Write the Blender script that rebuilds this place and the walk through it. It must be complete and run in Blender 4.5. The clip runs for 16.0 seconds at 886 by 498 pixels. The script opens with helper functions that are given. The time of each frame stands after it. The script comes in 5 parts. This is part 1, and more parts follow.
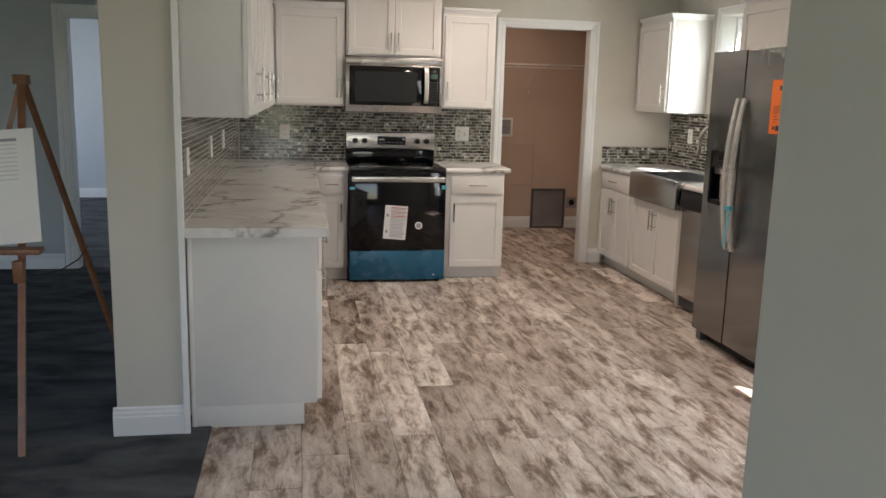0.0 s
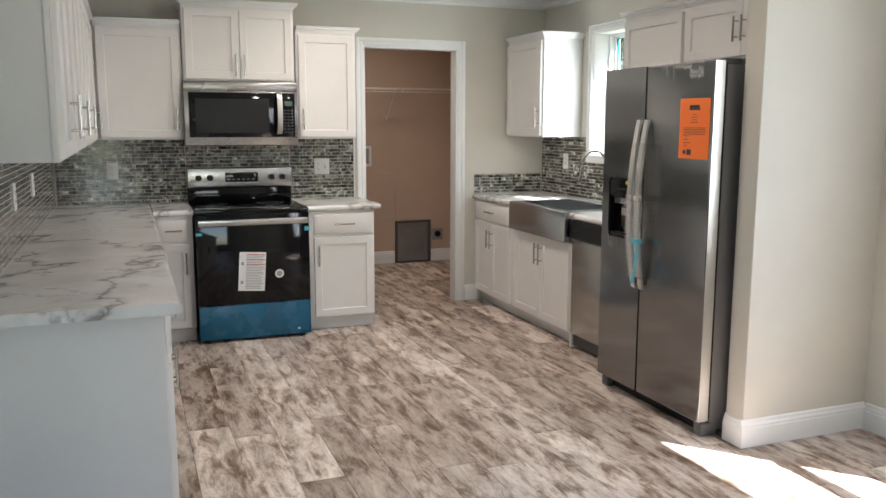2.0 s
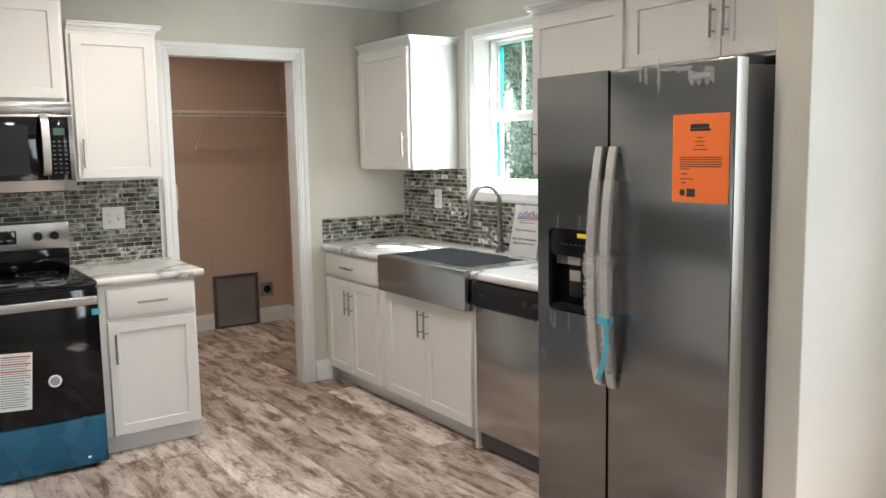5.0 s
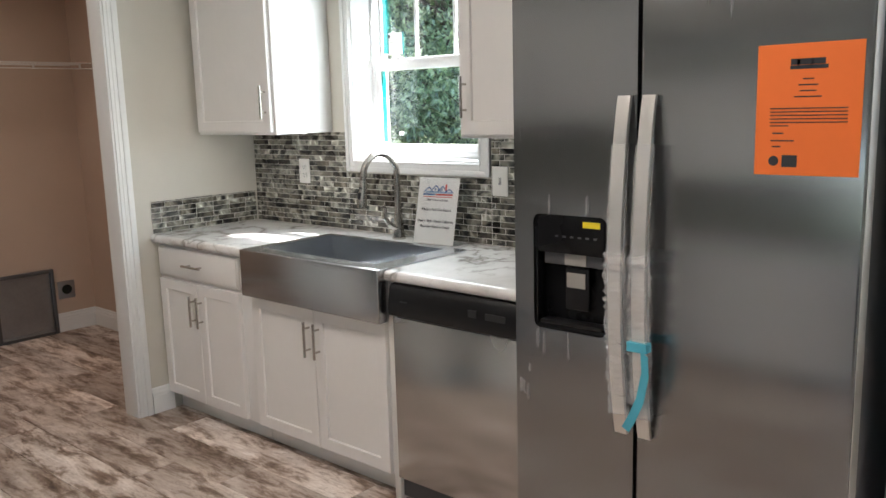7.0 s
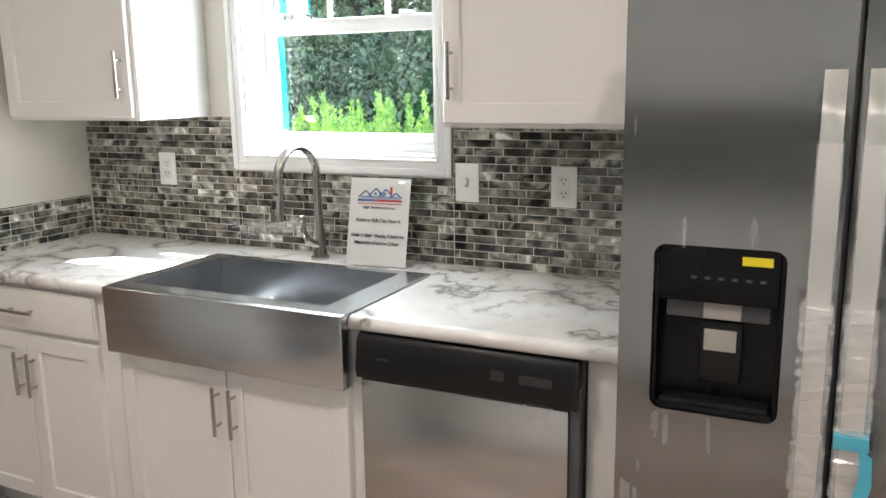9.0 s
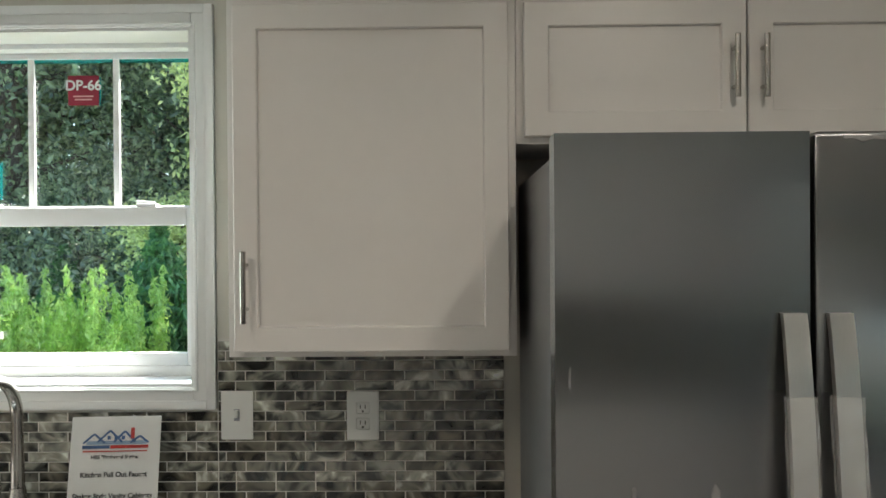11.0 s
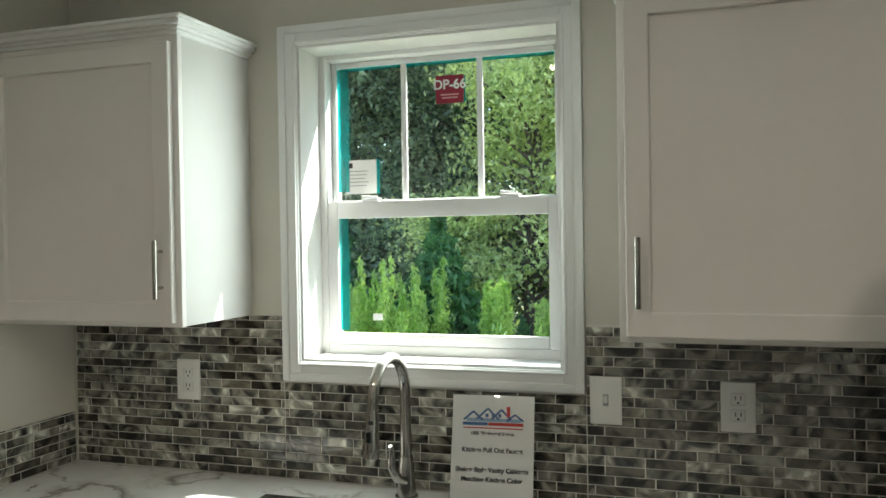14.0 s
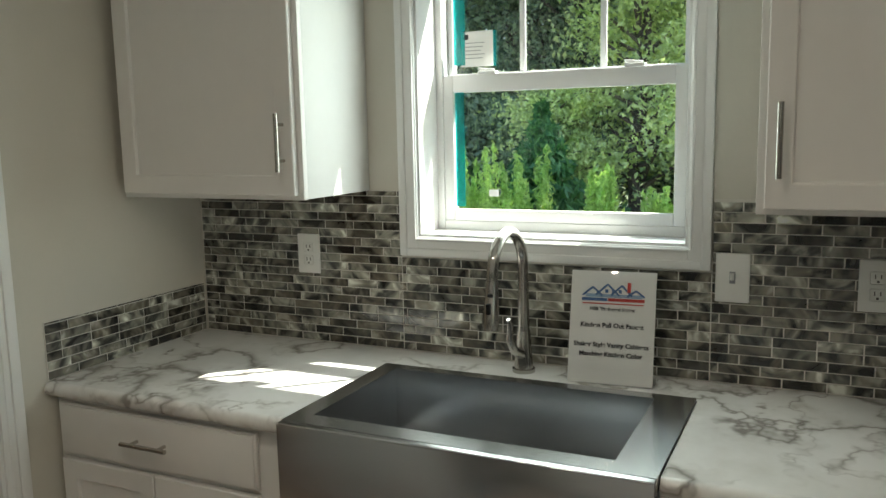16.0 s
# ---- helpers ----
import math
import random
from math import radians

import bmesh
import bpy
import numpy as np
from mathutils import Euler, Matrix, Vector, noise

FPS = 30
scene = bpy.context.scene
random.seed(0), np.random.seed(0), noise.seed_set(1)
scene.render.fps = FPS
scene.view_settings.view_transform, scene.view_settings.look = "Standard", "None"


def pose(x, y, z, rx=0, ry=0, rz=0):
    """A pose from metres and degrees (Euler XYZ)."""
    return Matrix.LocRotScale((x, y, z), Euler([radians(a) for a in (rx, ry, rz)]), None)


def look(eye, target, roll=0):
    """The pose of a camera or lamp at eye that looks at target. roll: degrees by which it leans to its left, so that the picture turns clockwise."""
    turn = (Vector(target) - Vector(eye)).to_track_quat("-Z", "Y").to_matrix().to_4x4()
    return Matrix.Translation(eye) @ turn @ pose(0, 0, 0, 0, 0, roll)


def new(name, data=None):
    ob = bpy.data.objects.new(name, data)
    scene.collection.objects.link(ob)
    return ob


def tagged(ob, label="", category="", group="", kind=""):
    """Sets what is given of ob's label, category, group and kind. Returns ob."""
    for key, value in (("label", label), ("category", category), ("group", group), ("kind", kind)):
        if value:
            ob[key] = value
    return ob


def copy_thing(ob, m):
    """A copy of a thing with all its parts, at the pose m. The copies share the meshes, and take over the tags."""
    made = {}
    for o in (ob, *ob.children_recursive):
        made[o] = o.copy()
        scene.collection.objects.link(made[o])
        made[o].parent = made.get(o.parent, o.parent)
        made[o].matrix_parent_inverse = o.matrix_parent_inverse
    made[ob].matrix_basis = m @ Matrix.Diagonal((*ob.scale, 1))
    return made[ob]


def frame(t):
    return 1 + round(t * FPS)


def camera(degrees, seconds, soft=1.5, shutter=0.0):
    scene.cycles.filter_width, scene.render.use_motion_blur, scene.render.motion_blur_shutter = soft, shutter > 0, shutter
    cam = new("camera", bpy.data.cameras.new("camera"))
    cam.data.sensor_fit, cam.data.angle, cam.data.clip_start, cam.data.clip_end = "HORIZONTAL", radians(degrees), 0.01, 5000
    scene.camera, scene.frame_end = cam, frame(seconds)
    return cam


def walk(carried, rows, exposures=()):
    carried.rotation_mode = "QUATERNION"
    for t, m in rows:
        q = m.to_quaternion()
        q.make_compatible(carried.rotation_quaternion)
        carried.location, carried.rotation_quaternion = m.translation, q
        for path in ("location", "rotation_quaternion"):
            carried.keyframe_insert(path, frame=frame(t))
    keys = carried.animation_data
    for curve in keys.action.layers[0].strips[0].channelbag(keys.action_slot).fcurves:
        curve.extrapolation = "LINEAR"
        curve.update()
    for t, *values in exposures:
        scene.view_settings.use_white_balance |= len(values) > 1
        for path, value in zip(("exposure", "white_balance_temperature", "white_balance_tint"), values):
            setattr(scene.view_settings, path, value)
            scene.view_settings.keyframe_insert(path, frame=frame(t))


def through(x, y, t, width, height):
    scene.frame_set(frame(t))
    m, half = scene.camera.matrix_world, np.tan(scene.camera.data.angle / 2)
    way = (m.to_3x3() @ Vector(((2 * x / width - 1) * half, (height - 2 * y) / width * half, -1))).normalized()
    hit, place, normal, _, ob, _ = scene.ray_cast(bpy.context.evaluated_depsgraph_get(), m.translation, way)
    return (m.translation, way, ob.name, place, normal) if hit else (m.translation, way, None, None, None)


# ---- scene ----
cam = camera(56.6, 16.0)
PATH = [
    (0, (0.15, 0.225, 1.488), (0.495, 2.16, 1.122), 1.5),
    (0.5, (0.178, 0.353, 1.491), (0.587, 2.281, 1.15), 2.1),
    (1, (0.139, 0.57, 1.503), (0.714, 2.461, 1.198), 1.3),
    (1.5, (0.099, 0.763, 1.516), (0.776, 2.621, 1.223), -0.1),
    (2, (0.14, 0.98, 1.496), (0.847, 2.827, 1.195), 0.1),
    (2.5, (0.212, 1.219, 1.501), (0.937, 3.06, 1.208), 0.8),
    (3, (0.245, 1.453, 1.494), (1.048, 3.262, 1.207), 1.0),
    (3.5, (0.26, 1.751, 1.512), (1.156, 3.517, 1.23), -0.1),
    (4, (0.332, 1.985, 1.507), (1.288, 3.72, 1.231), -0.4),
    (4.5, (0.417, 2.245, 1.522), (1.446, 3.941, 1.268), 0.2),
    (5, (0.458, 2.5, 1.52), (1.587, 4.134, 1.278), -1.0),
    (5.2, (0.475, 2.621, 1.528), (1.651, 4.22, 1.286), -1.8),
    (7.3, (0.818, 3.755, 1.49), (2.331, 5.007, 1.108), -1.6),
    (7.5, (0.851, 3.849, 1.477), (2.379, 5.071, 1.06), -1.7),
    (8, (0.972, 4.097, 1.465), (2.523, 5.269, 0.997), -1.2),
    (8.5, (1.059, 4.338, 1.478), (2.69, 5.404, 1.027), -0.2),
    (9, (1.107, 4.612, 1.509), (2.87, 5.467, 1.109), -0.9),
    (9.5, (1.195, 4.796, 1.544), (3.062, 5.445, 1.242), -0.6),
    (10, (1.342, 4.923, 1.598), (3.31, 5.247, 1.448), 0.9),
    (10.2, (1.393, 4.953, 1.625), (3.382, 5.133, 1.522), 1.0),
    (12.3, (1.417, 5.368, 1.622), (3.417, 5.349, 1.634), -0.9),
    (12.5, (1.413, 5.373, 1.612), (3.412, 5.433, 1.612), -0.8),
    (13, (1.397, 5.371, 1.612), (3.377, 5.653, 1.58), -0.7),
    (13.5, (1.379, 5.395, 1.611), (3.323, 5.865, 1.58), -0.9),
    (14, (1.358, 5.412, 1.614), (3.258, 6.038, 1.588), -0.9),
    (14.5, (1.338, 5.435, 1.616), (3.194, 6.179, 1.589), -0.9),
    (15, (1.338, 5.446, 1.605), (3.163, 6.262, 1.541), -0.9),
    (15.5, (1.348, 5.457, 1.592), (3.156, 6.297, 1.435), -1.0),
    (16, (1.366, 5.472, 1.567), (3.156, 6.316, 1.283), -1.2),
]

# exposure follows the clip's own metering
EXPOSURES = [(0.0, 2.6, 6600, 14), (0.7, 3.1, 6600, 14), (1.5, 2.85, 6150, 11), (3.0, 2.8, 6100, 10), (5.0, 3.0, 6050, 9), (7.5, 2.9, 6000, 11), (8.5, 3.2, 6050, 11), (9.5, 3.05, 6050, 10),
             (10.0, 2.75, 6300, 8), (12.5, 2.05, 6050, 2), (14.0, 1.95, 6350, 0), (16.0, 1.85, 6400, 0)]
walk(cam, [(t, look(eye, target, roll)) for t, eye, target, roll in PATH], EXPOSURES)

# ---- world, sun and lamps ----
world = bpy.data.worlds.new("world")
scene.world = world
world.use_nodes = True
wn = world.node_tree
sky = wn.nodes.new("ShaderNodeTexSky")
sky.sky_type = "NISHITA"
sky.sun_disc = False
SUN = Vector((1.0, -1.12, 1.845)).normalized()
sky.sun_elevation = math.asin(SUN.z)
sky.sun_rotation = math.atan2(SUN.x, SUN.y)
wn.links.new(sky.outputs[0], wn.nodes["Background"].inputs[0])
wn.nodes["Background"].inputs[1].default_value = 0.15
sun = new("sun", bpy.data.lights.new("sun", "SUN"))
sun.data.energy, sun.data.angle, sun.data.color = 5.0, radians(0.5), (1.0, 0.94, 0.85)
sun.matrix_world = look(SUN * 30, (0, 0, 0))


def area_lamp(name, eye, target, sx, sy, watts, color):
    data = bpy.data.lights.new(name, "AREA")
    data.shape, data.size, data.size_y, data.energy, data.color = "RECTANGLE", sx, sy, watts, color
    ob = new(name, data)
    ob.matrix_world = look(eye, target)
    return ob


# area lamps for sky light in the openings; living, south and bedroom ones unseen
area_lamp("added_daylight_living", (-5.44, 3.0, 1.5), (0, 3.0, 1.2), 2.2, 1.5, 1.1, (0.5, 0.72, 1.0))
area_lamp("added_daylight_south", (-0.9, -2.44, 1.45), (-0.9, 4, 1.1), 1.9, 1.6, 0.8, (1.0, 0.94, 0.86))
area_lamp("daylight_dining", (3.53, 2.43, 1.55), (0, 3.3, 0.7), 0.9, 1.4, 4.6, (0.93, 0.97, 1.0))
area_lamp("daylight_kitchen", (3.512, 6.17, 1.72), (0, 6.17, 1.35), 0.72, 0.87, 2.3, (0.92, 1.0, 0.96))
area_lamp("daylight_bedroom", (-4.44, 10.0, 1.5), (0, 10.0, 1.2), 1.6, 1.4, 8, (0.75, 0.86, 1.0))
LAMPS = ((1.60, 6.17), (1.86, 4.53), (2.25, 8.45))
for (lx, ly), watts in zip(LAMPS, (1.6, 1.1, 0.7)):
    data = bpy.data.lights.new("downlight", "AREA")
    data.shape, data.size, data.energy, data.color = "DISK", 0.13, watts, (1.0, 0.86, 0.74)
    data.spread = radians(165)
    ob = new("downlight_bulb", data)
    ob.matrix_world = look((lx, ly, 2.512), (lx, ly, 0))

# ---- materials ----


def nodes_of(name):
    m = bpy.data.materials.new(name)
    m.use_nodes = True
    return m, m.node_tree, m.node_tree.nodes["Principled BSDF"]


def ramp(nt, fac, stops):
    r = nt.nodes.new("ShaderNodeValToRGB")
    el = r.color_ramp.elements
    el[0].position, el[0].color = stops[0][0], (*stops[0][1], 1)
    el[1].position, el[1].color = stops[-1][0], (*stops[-1][1], 1)
    for p, c in stops[1:-1]:
        e = el.new(p)
        e.color = (*c, 1)
    nt.links.new(fac, r.inputs[0])
    return r.outputs[0]


def coords(nt, scale=(1, 1, 1), world_space=True, shift=None):
    """Place in metres, stretched by scale."""
    mp = nt.nodes.new("ShaderNodeMapping")
    mp.inputs["Scale"].default_value = scale
    if world_space:
        nt.links.new(nt.nodes.new("ShaderNodeNewGeometry").outputs["Position"], mp.inputs[0])
    else:
        nt.links.new(nt.nodes.new("ShaderNodeTexCoord").outputs["Object"], mp.inputs[0])
    if shift is not None:
        mul = nt.nodes.new("ShaderNodeVectorMath")
        mul.operation = "SCALE"
        mul.inputs[0].default_value = (13.0, 7.0, 5.0)
        nt.links.new(shift, mul.inputs["Scale"])
        nt.links.new(mul.outputs[0], mp.inputs["Location"])
    return mp.outputs[0]


def noise_tex(nt, vec, scale, detail=4.0, rough=0.55, distortion=0.0):
    n = nt.nodes.new("ShaderNodeTexNoise")
    n.inputs["Scale"].default_value, n.inputs["Detail"].default_value = scale, detail
    n.inputs["Roughness"].default_value, n.inputs["Distortion"].default_value = rough, distortion
    nt.links.new(vec, n.inputs["Vector"])
    return n.outputs["Fac"]


def bump(nt, bsdf, height, strength, distance=0.002):
    b = nt.nodes.new("ShaderNodeBump")
    b.inputs["Strength"].default_value, b.inputs["Distance"].default_value = strength, distance
    nt.links.new(height, b.inputs["Height"])
    nt.links.new(b.outputs[0], bsdf.inputs["Normal"])


def mixc(nt, fac, a, b, kind="MIX"):
    m = nt.nodes.new("ShaderNodeMix")
    m.data_type, m.blend_type = "RGBA", kind
    for sock, v in ((m.inputs[0], fac), (m.inputs[6], a), (m.inputs[7], b)):
        if isinstance(v, (int, float)):
            sock.default_value = v
        elif isinstance(v, tuple):
            sock.default_value = (*v, 1)
        else:
            nt.links.new(v, sock)
    return m.outputs[2]


def plain(name, color, rough=0.5, metal=0.0, vary=0.06, scale=3.0, grain=60.0, relief=0.05, spec=0.5):
    """Paint, plastic, card: a base colour with broad and fine variation and fine relief."""
    m, nt, b = nodes_of(name)
    v = coords(nt)
    broad, fine = noise_tex(nt, v, scale), noise_tex(nt, v, grain)
    dark, light = tuple(c * (1 - vary) for c in color), tuple(min(1, c * (1 + vary)) for c in color)
    c1 = ramp(nt, broad, [(0.3, dark), (0.7, light)])
    c2 = ramp(nt, fine, [(0.3, (1 - vary * 0.5,) * 3), (0.7, (1, 1, 1))])
    nt.links.new(mixc(nt, 1.0, c1, c2, "MULTIPLY"), b.inputs["Base Color"])
    b.inputs["Metallic"].default_value = metal
    b.inputs["Specular IOR Level"].default_value = spec
    nt.links.new(ramp(nt, broad, [(0.3, (rough * 0.85,) * 3), (0.7, (min(1, rough * 1.15),) * 3)]), b.inputs["Roughness"])
    if relief:
        bump(nt, b, fine, relief)
    return m


def steel(name, color, rough=0.3, along="z", streak=0.25, aniso=0.6):
    """Brushed steel with fine streaks along one axis and faint smudges."""
    m, nt, b = nodes_of(name)
    s = {"x": (1.5, 420, 420), "y": (420, 1.5, 420), "z": (420, 420, 1.5)}[along]
    fine = noise_tex(nt, coords(nt, s), 1.0, 3)
    smudge = noise_tex(nt, coords(nt), 1.7, 1, 0.4)
    c = ramp(nt, fine, [(0.25, tuple(k * (1 - streak) for k in color)), (0.75, color)])
    c = mixc(nt, 1.0, c, ramp(nt, smudge, [(0.3, (0.96, 0.96, 0.965)), (0.7, (1, 1, 1))]), "MULTIPLY")
    nt.links.new(c, b.inputs["Base Color"])
    b.inputs["Metallic"].default_value = 1.0
    nt.links.new(ramp(nt, smudge, [(0.3, (rough * 0.95,) * 3), (0.7, (rough * 1.08,) * 3)]), b.inputs["Roughness"])
    b.inputs["Anisotropic"].default_value = aniso
    return m


def plank_material():
    """Weathered whitewashed oak vinyl, worn through to brown along the grain (y)."""
    m, nt, b = nodes_of("weathered_oak_plank")
    info = nt.nodes.new("ShaderNodeObjectInfo").outputs["Random"]
    wear = noise_tex(nt, coords(nt, (10.0, 2.6, 1), True, info), 1.5, 14, 0.7, 0.35)
    blot = noise_tex(nt, coords(nt, (6.0, 1.5, 1), True, info), 1.3, 4, 0.55, 0.3)
    grain = noise_tex(nt, coords(nt, (90, 5, 1), True, info), 1.0, 4, 0.65, 0.3)
    flake = noise_tex(nt, coords(nt, (60, 24, 1), True, info), 1.0, 8, 0.7, 0.6)
    c = ramp(nt, wear, [(0.31, (0.11, 0.07, 0.05)), (0.40, (0.25, 0.18, 0.135)), (0.455, (0.43, 0.35, 0.295)), (0.51, (0.64, 0.57, 0.52)), (0.60, (0.76, 0.705, 0.66)), (0.68, (0.85, 0.815, 0.785))])
    c = mixc(nt, 0.7, c, ramp(nt, blot, [(0.34, (0.60, 0.53, 0.48)), (0.5, (0.95, 0.92, 0.9)), (0.66, (1.25, 1.24, 1.23))]), "MULTIPLY")
    c = mixc(nt, 0.4, c, ramp(nt, grain, [(0.3, (0.68, 0.62, 0.58)), (0.55, (1, 1, 1))]), "MULTIPLY")
    c = mixc(nt, 0.6, c, ramp(nt, flake, [(0.36, (0.55, 0.49, 0.45)), (0.47, (0.97, 0.96, 0.95)), (0.62, (1.0, 1.0, 1.0)), (0.70, (1.3, 1.3, 1.3))]), "MULTIPLY")
    tone = ramp(nt, info, [(0.0, (0.72, 0.67, 0.63)), (0.35, (0.92, 0.89, 0.87)), (0.7, (1.04, 1.04, 1.04)), (1.0, (1.26, 1.25, 1.24))])
    c = mixc(nt, 1.0, c, tone, "MULTIPLY")
    nt.links.new(c, b.inputs["Base Color"])
    nt.links.new(ramp(nt, wear, [(0.3, (0.52,) * 3), (0.7, (0.34,) * 3)]), b.inputs["Roughness"])
    bump(nt, b, flake, 0.2, 0.001)
    return m


def glass_tile_material():
    """Glazed glass mosaic: smoky swirls of grey, brown and pearl, each tile its own cut."""
    m, nt, b = nodes_of("swirled_glass_tile")
    add = nt.nodes.new("ShaderNodeMath")
    add.operation = "ADD"
    nt.links.new(nt.nodes.new("ShaderNodeObjectInfo").outputs["Random"], add.inputs[0])
    nt.links.new(nt.nodes.new("ShaderNodeNewGeometry").outputs["Random Per Island"], add.inputs[1])
    v = coords(nt, (1, 1, 1), True, add.outputs[0])
    w = nt.nodes.new("ShaderNodeTexWave")
    w.inputs["Scale"].default_value, w.inputs["Distortion"].default_value = 3.0, 9.0
    w.inputs["Detail"].default_value, w.inputs["Detail Scale"].default_value = 3.0, 3.0
    nt.links.new(v, w.inputs["Vector"])
    sw = noise_tex(nt, v, 9.0, 2, 0.5, 2.2)
    c = ramp(nt, sw, [(0.32, (0.014, 0.015, 0.015)), (0.42, (0.065, 0.065, 0.06)), (0.50, (0.20, 0.195, 0.175)), (0.60, (0.32, 0.305, 0.265)), (0.70, (0.66, 0.66, 0.63))])
    c = mixc(nt, 0.55, c, ramp(nt, w.outputs["Fac"], [(0.0, (0.35, 0.33, 0.30)), (0.4, (0.9, 0.9, 0.88)), (1.0, (1.25, 1.27, 1.25))]), "MULTIPLY")
    fr = nt.nodes.new("ShaderNodeMath")
    fr.operation = "FRACT"
    mul = nt.nodes.new("ShaderNodeMath")
    mul.operation = "MULTIPLY"
    mul.inputs[1].default_value = 7.31
    nt.links.new(add.outputs[0], mul.inputs[0])
    nt.links.new(mul.outputs[0], fr.inputs[0])
    c = mixc(nt, 1.0, c, ramp(nt, fr.outputs[0], [(0.0, (0.34, 0.33, 0.30)), (0.3, (0.62, 0.58, 0.52)), (0.6, (0.95, 0.95, 0.92)), (1.0, (1.6, 1.63, 1.6))]), "MULTIPLY")
    nt.links.new(c, b.inputs["Base Color"])
    b.inputs["Roughness"].default_value = 0.13
    b.inputs["Coat Weight"].default_value = 0.4
    b.inputs["Coat Roughness"].default_value = 0.08
    bump(nt, b, noise_tex(nt, v, 30.0, 2), 0.2, 0.002)
    return m


def marble_material():
    """White laminate with grey marble veins."""
    m, nt, b = nodes_of("marble_laminate")
    v = coords(nt)
    warp = noise_tex(nt, v, 2.2, 5, 0.6)
    mixv = nt.nodes.new("ShaderNodeVectorMath")
    mixv.operation = "ADD"
    sc = nt.nodes.new("ShaderNodeVectorMath")
    sc.operation = "SCALE"
    sc.inputs[0].default_value = (0.8, 0.6, 0.45)
    nt.links.new(warp, sc.inputs["Scale"])
    nt.links.new(v, mixv.inputs[0])
    nt.links.new(sc.outputs[0], mixv.inputs[1])
    veins = []
    for scale, lo, hi in ((1.5, 0.0, 0.055), (3.6, 0.0, 0.035)):
        n = noise_tex(nt, mixv.outputs[0], scale, 3, 0.5)
        sub = nt.nodes.new("ShaderNodeMath")
        sub.operation, sub.inputs[1].default_value = "SUBTRACT", 0.5
        ab = nt.nodes.new("ShaderNodeMath")
        ab.operation = "ABSOLUTE"
        nt.links.new(n, sub.inputs[0])
        nt.links.new(sub.outputs[0], ab.inputs[0])
        veins.append(ab.outputs[0])
    cloud = noise_tex(nt, v, 3.0, 5, 0.6)
    c = ramp(nt, cloud, [(0.3, (0.66, 0.645, 0.62)), (0.55, (0.81, 0.80, 0.785))])
    c = mixc(nt, 1.0, c, ramp(nt, veins[0], [(0.0, (0.36, 0.34, 0.32)), (0.008, (0.62, 0.6, 0.58)), (0.022, (0.9, 0.895, 0.89)), (0.07, (1, 1, 1))]), "MULTIPLY")
    c = mixc(nt, ramp(nt, cloud, [(0.45, (0, 0, 0)), (0.6, (1, 1, 1))]), c, mixc(nt, 1.0, c, ramp(nt, veins[1], [(0.0, (0.5, 0.48, 0.46)), (0.02, (0.85, 0.84, 0.83)), (0.05, (1, 1, 1))]), "MULTIPLY"))
    nt.links.new(c, b.inputs["Base Color"])
    b.inputs["Roughness"].default_value = 0.22
    bump(nt, b, noise_tex(nt, v, 180.0, 2), 0.04, 0.0005)
    return m


def carpet_material():
    m, nt, b = nodes_of("dark_grey_carpet")
    v = coords(nt)
    tuft, sweep = noise_tex(nt, v, 260.0, 3, 0.7), noise_tex(nt, coords(nt, (1, 2.2, 1)), 2.6, 5, 0.6, 0.6)
    c = ramp(nt, sweep, [(0.35, (0.065, 0.068, 0.075)), (0.65, (0.17, 0.175, 0.185))])
    c = mixc(nt, 1.0, c, ramp(nt, tuft, [(0.3, (0.5, 0.5, 0.5)), (0.7, (1.15, 1.15, 1.15))]), "MULTIPLY")
    nt.links.new(c, b.inputs["Base Color"])
    b.inputs["Roughness"].default_value = 0.95
    b.inputs["Specular IOR Level"].default_value = 0.1
    bump(nt, b, tuft, 0.9, 0.008)
    return m


def leaf_material(name, dark, light, through=0.45):
    m, nt, b = nodes_of(name)
    rnd = nt.nodes.new("ShaderNodeNewGeometry").outputs["Random Per Island"]
    patch = noise_tex(nt, coords(nt), 0.9, 3)
    c = ramp(nt, rnd, [(0.0, dark), (1.0, light)])
    c = mixc(nt, 0.7, c, ramp(nt, patch, [(0.3, (0.55, 0.6, 0.55)), (0.7, (1.25, 1.2, 1.1))]), "MULTIPLY")
    nt.links.new(c, b.inputs["Base Color"])
    b.inputs["Roughness"].default_value = 0.3
    tr = nt.nodes.new("ShaderNodeBsdfTranslucent")
    nt.links.new(mixc(nt, 1.0, c, (1.25, 1.35, 0.8), "MULTIPLY"), tr.inputs[0])
    mx = nt.nodes.new("ShaderNodeMixShader")
    mx.inputs[0].default_value = through
    nt.links.new(b.outputs[0], mx.inputs[1])
    nt.links.new(tr.outputs[0], mx.inputs[2])
    nt.links.new(mx.outputs[0], nt.nodes["Material Output"].inputs[0])
    return m


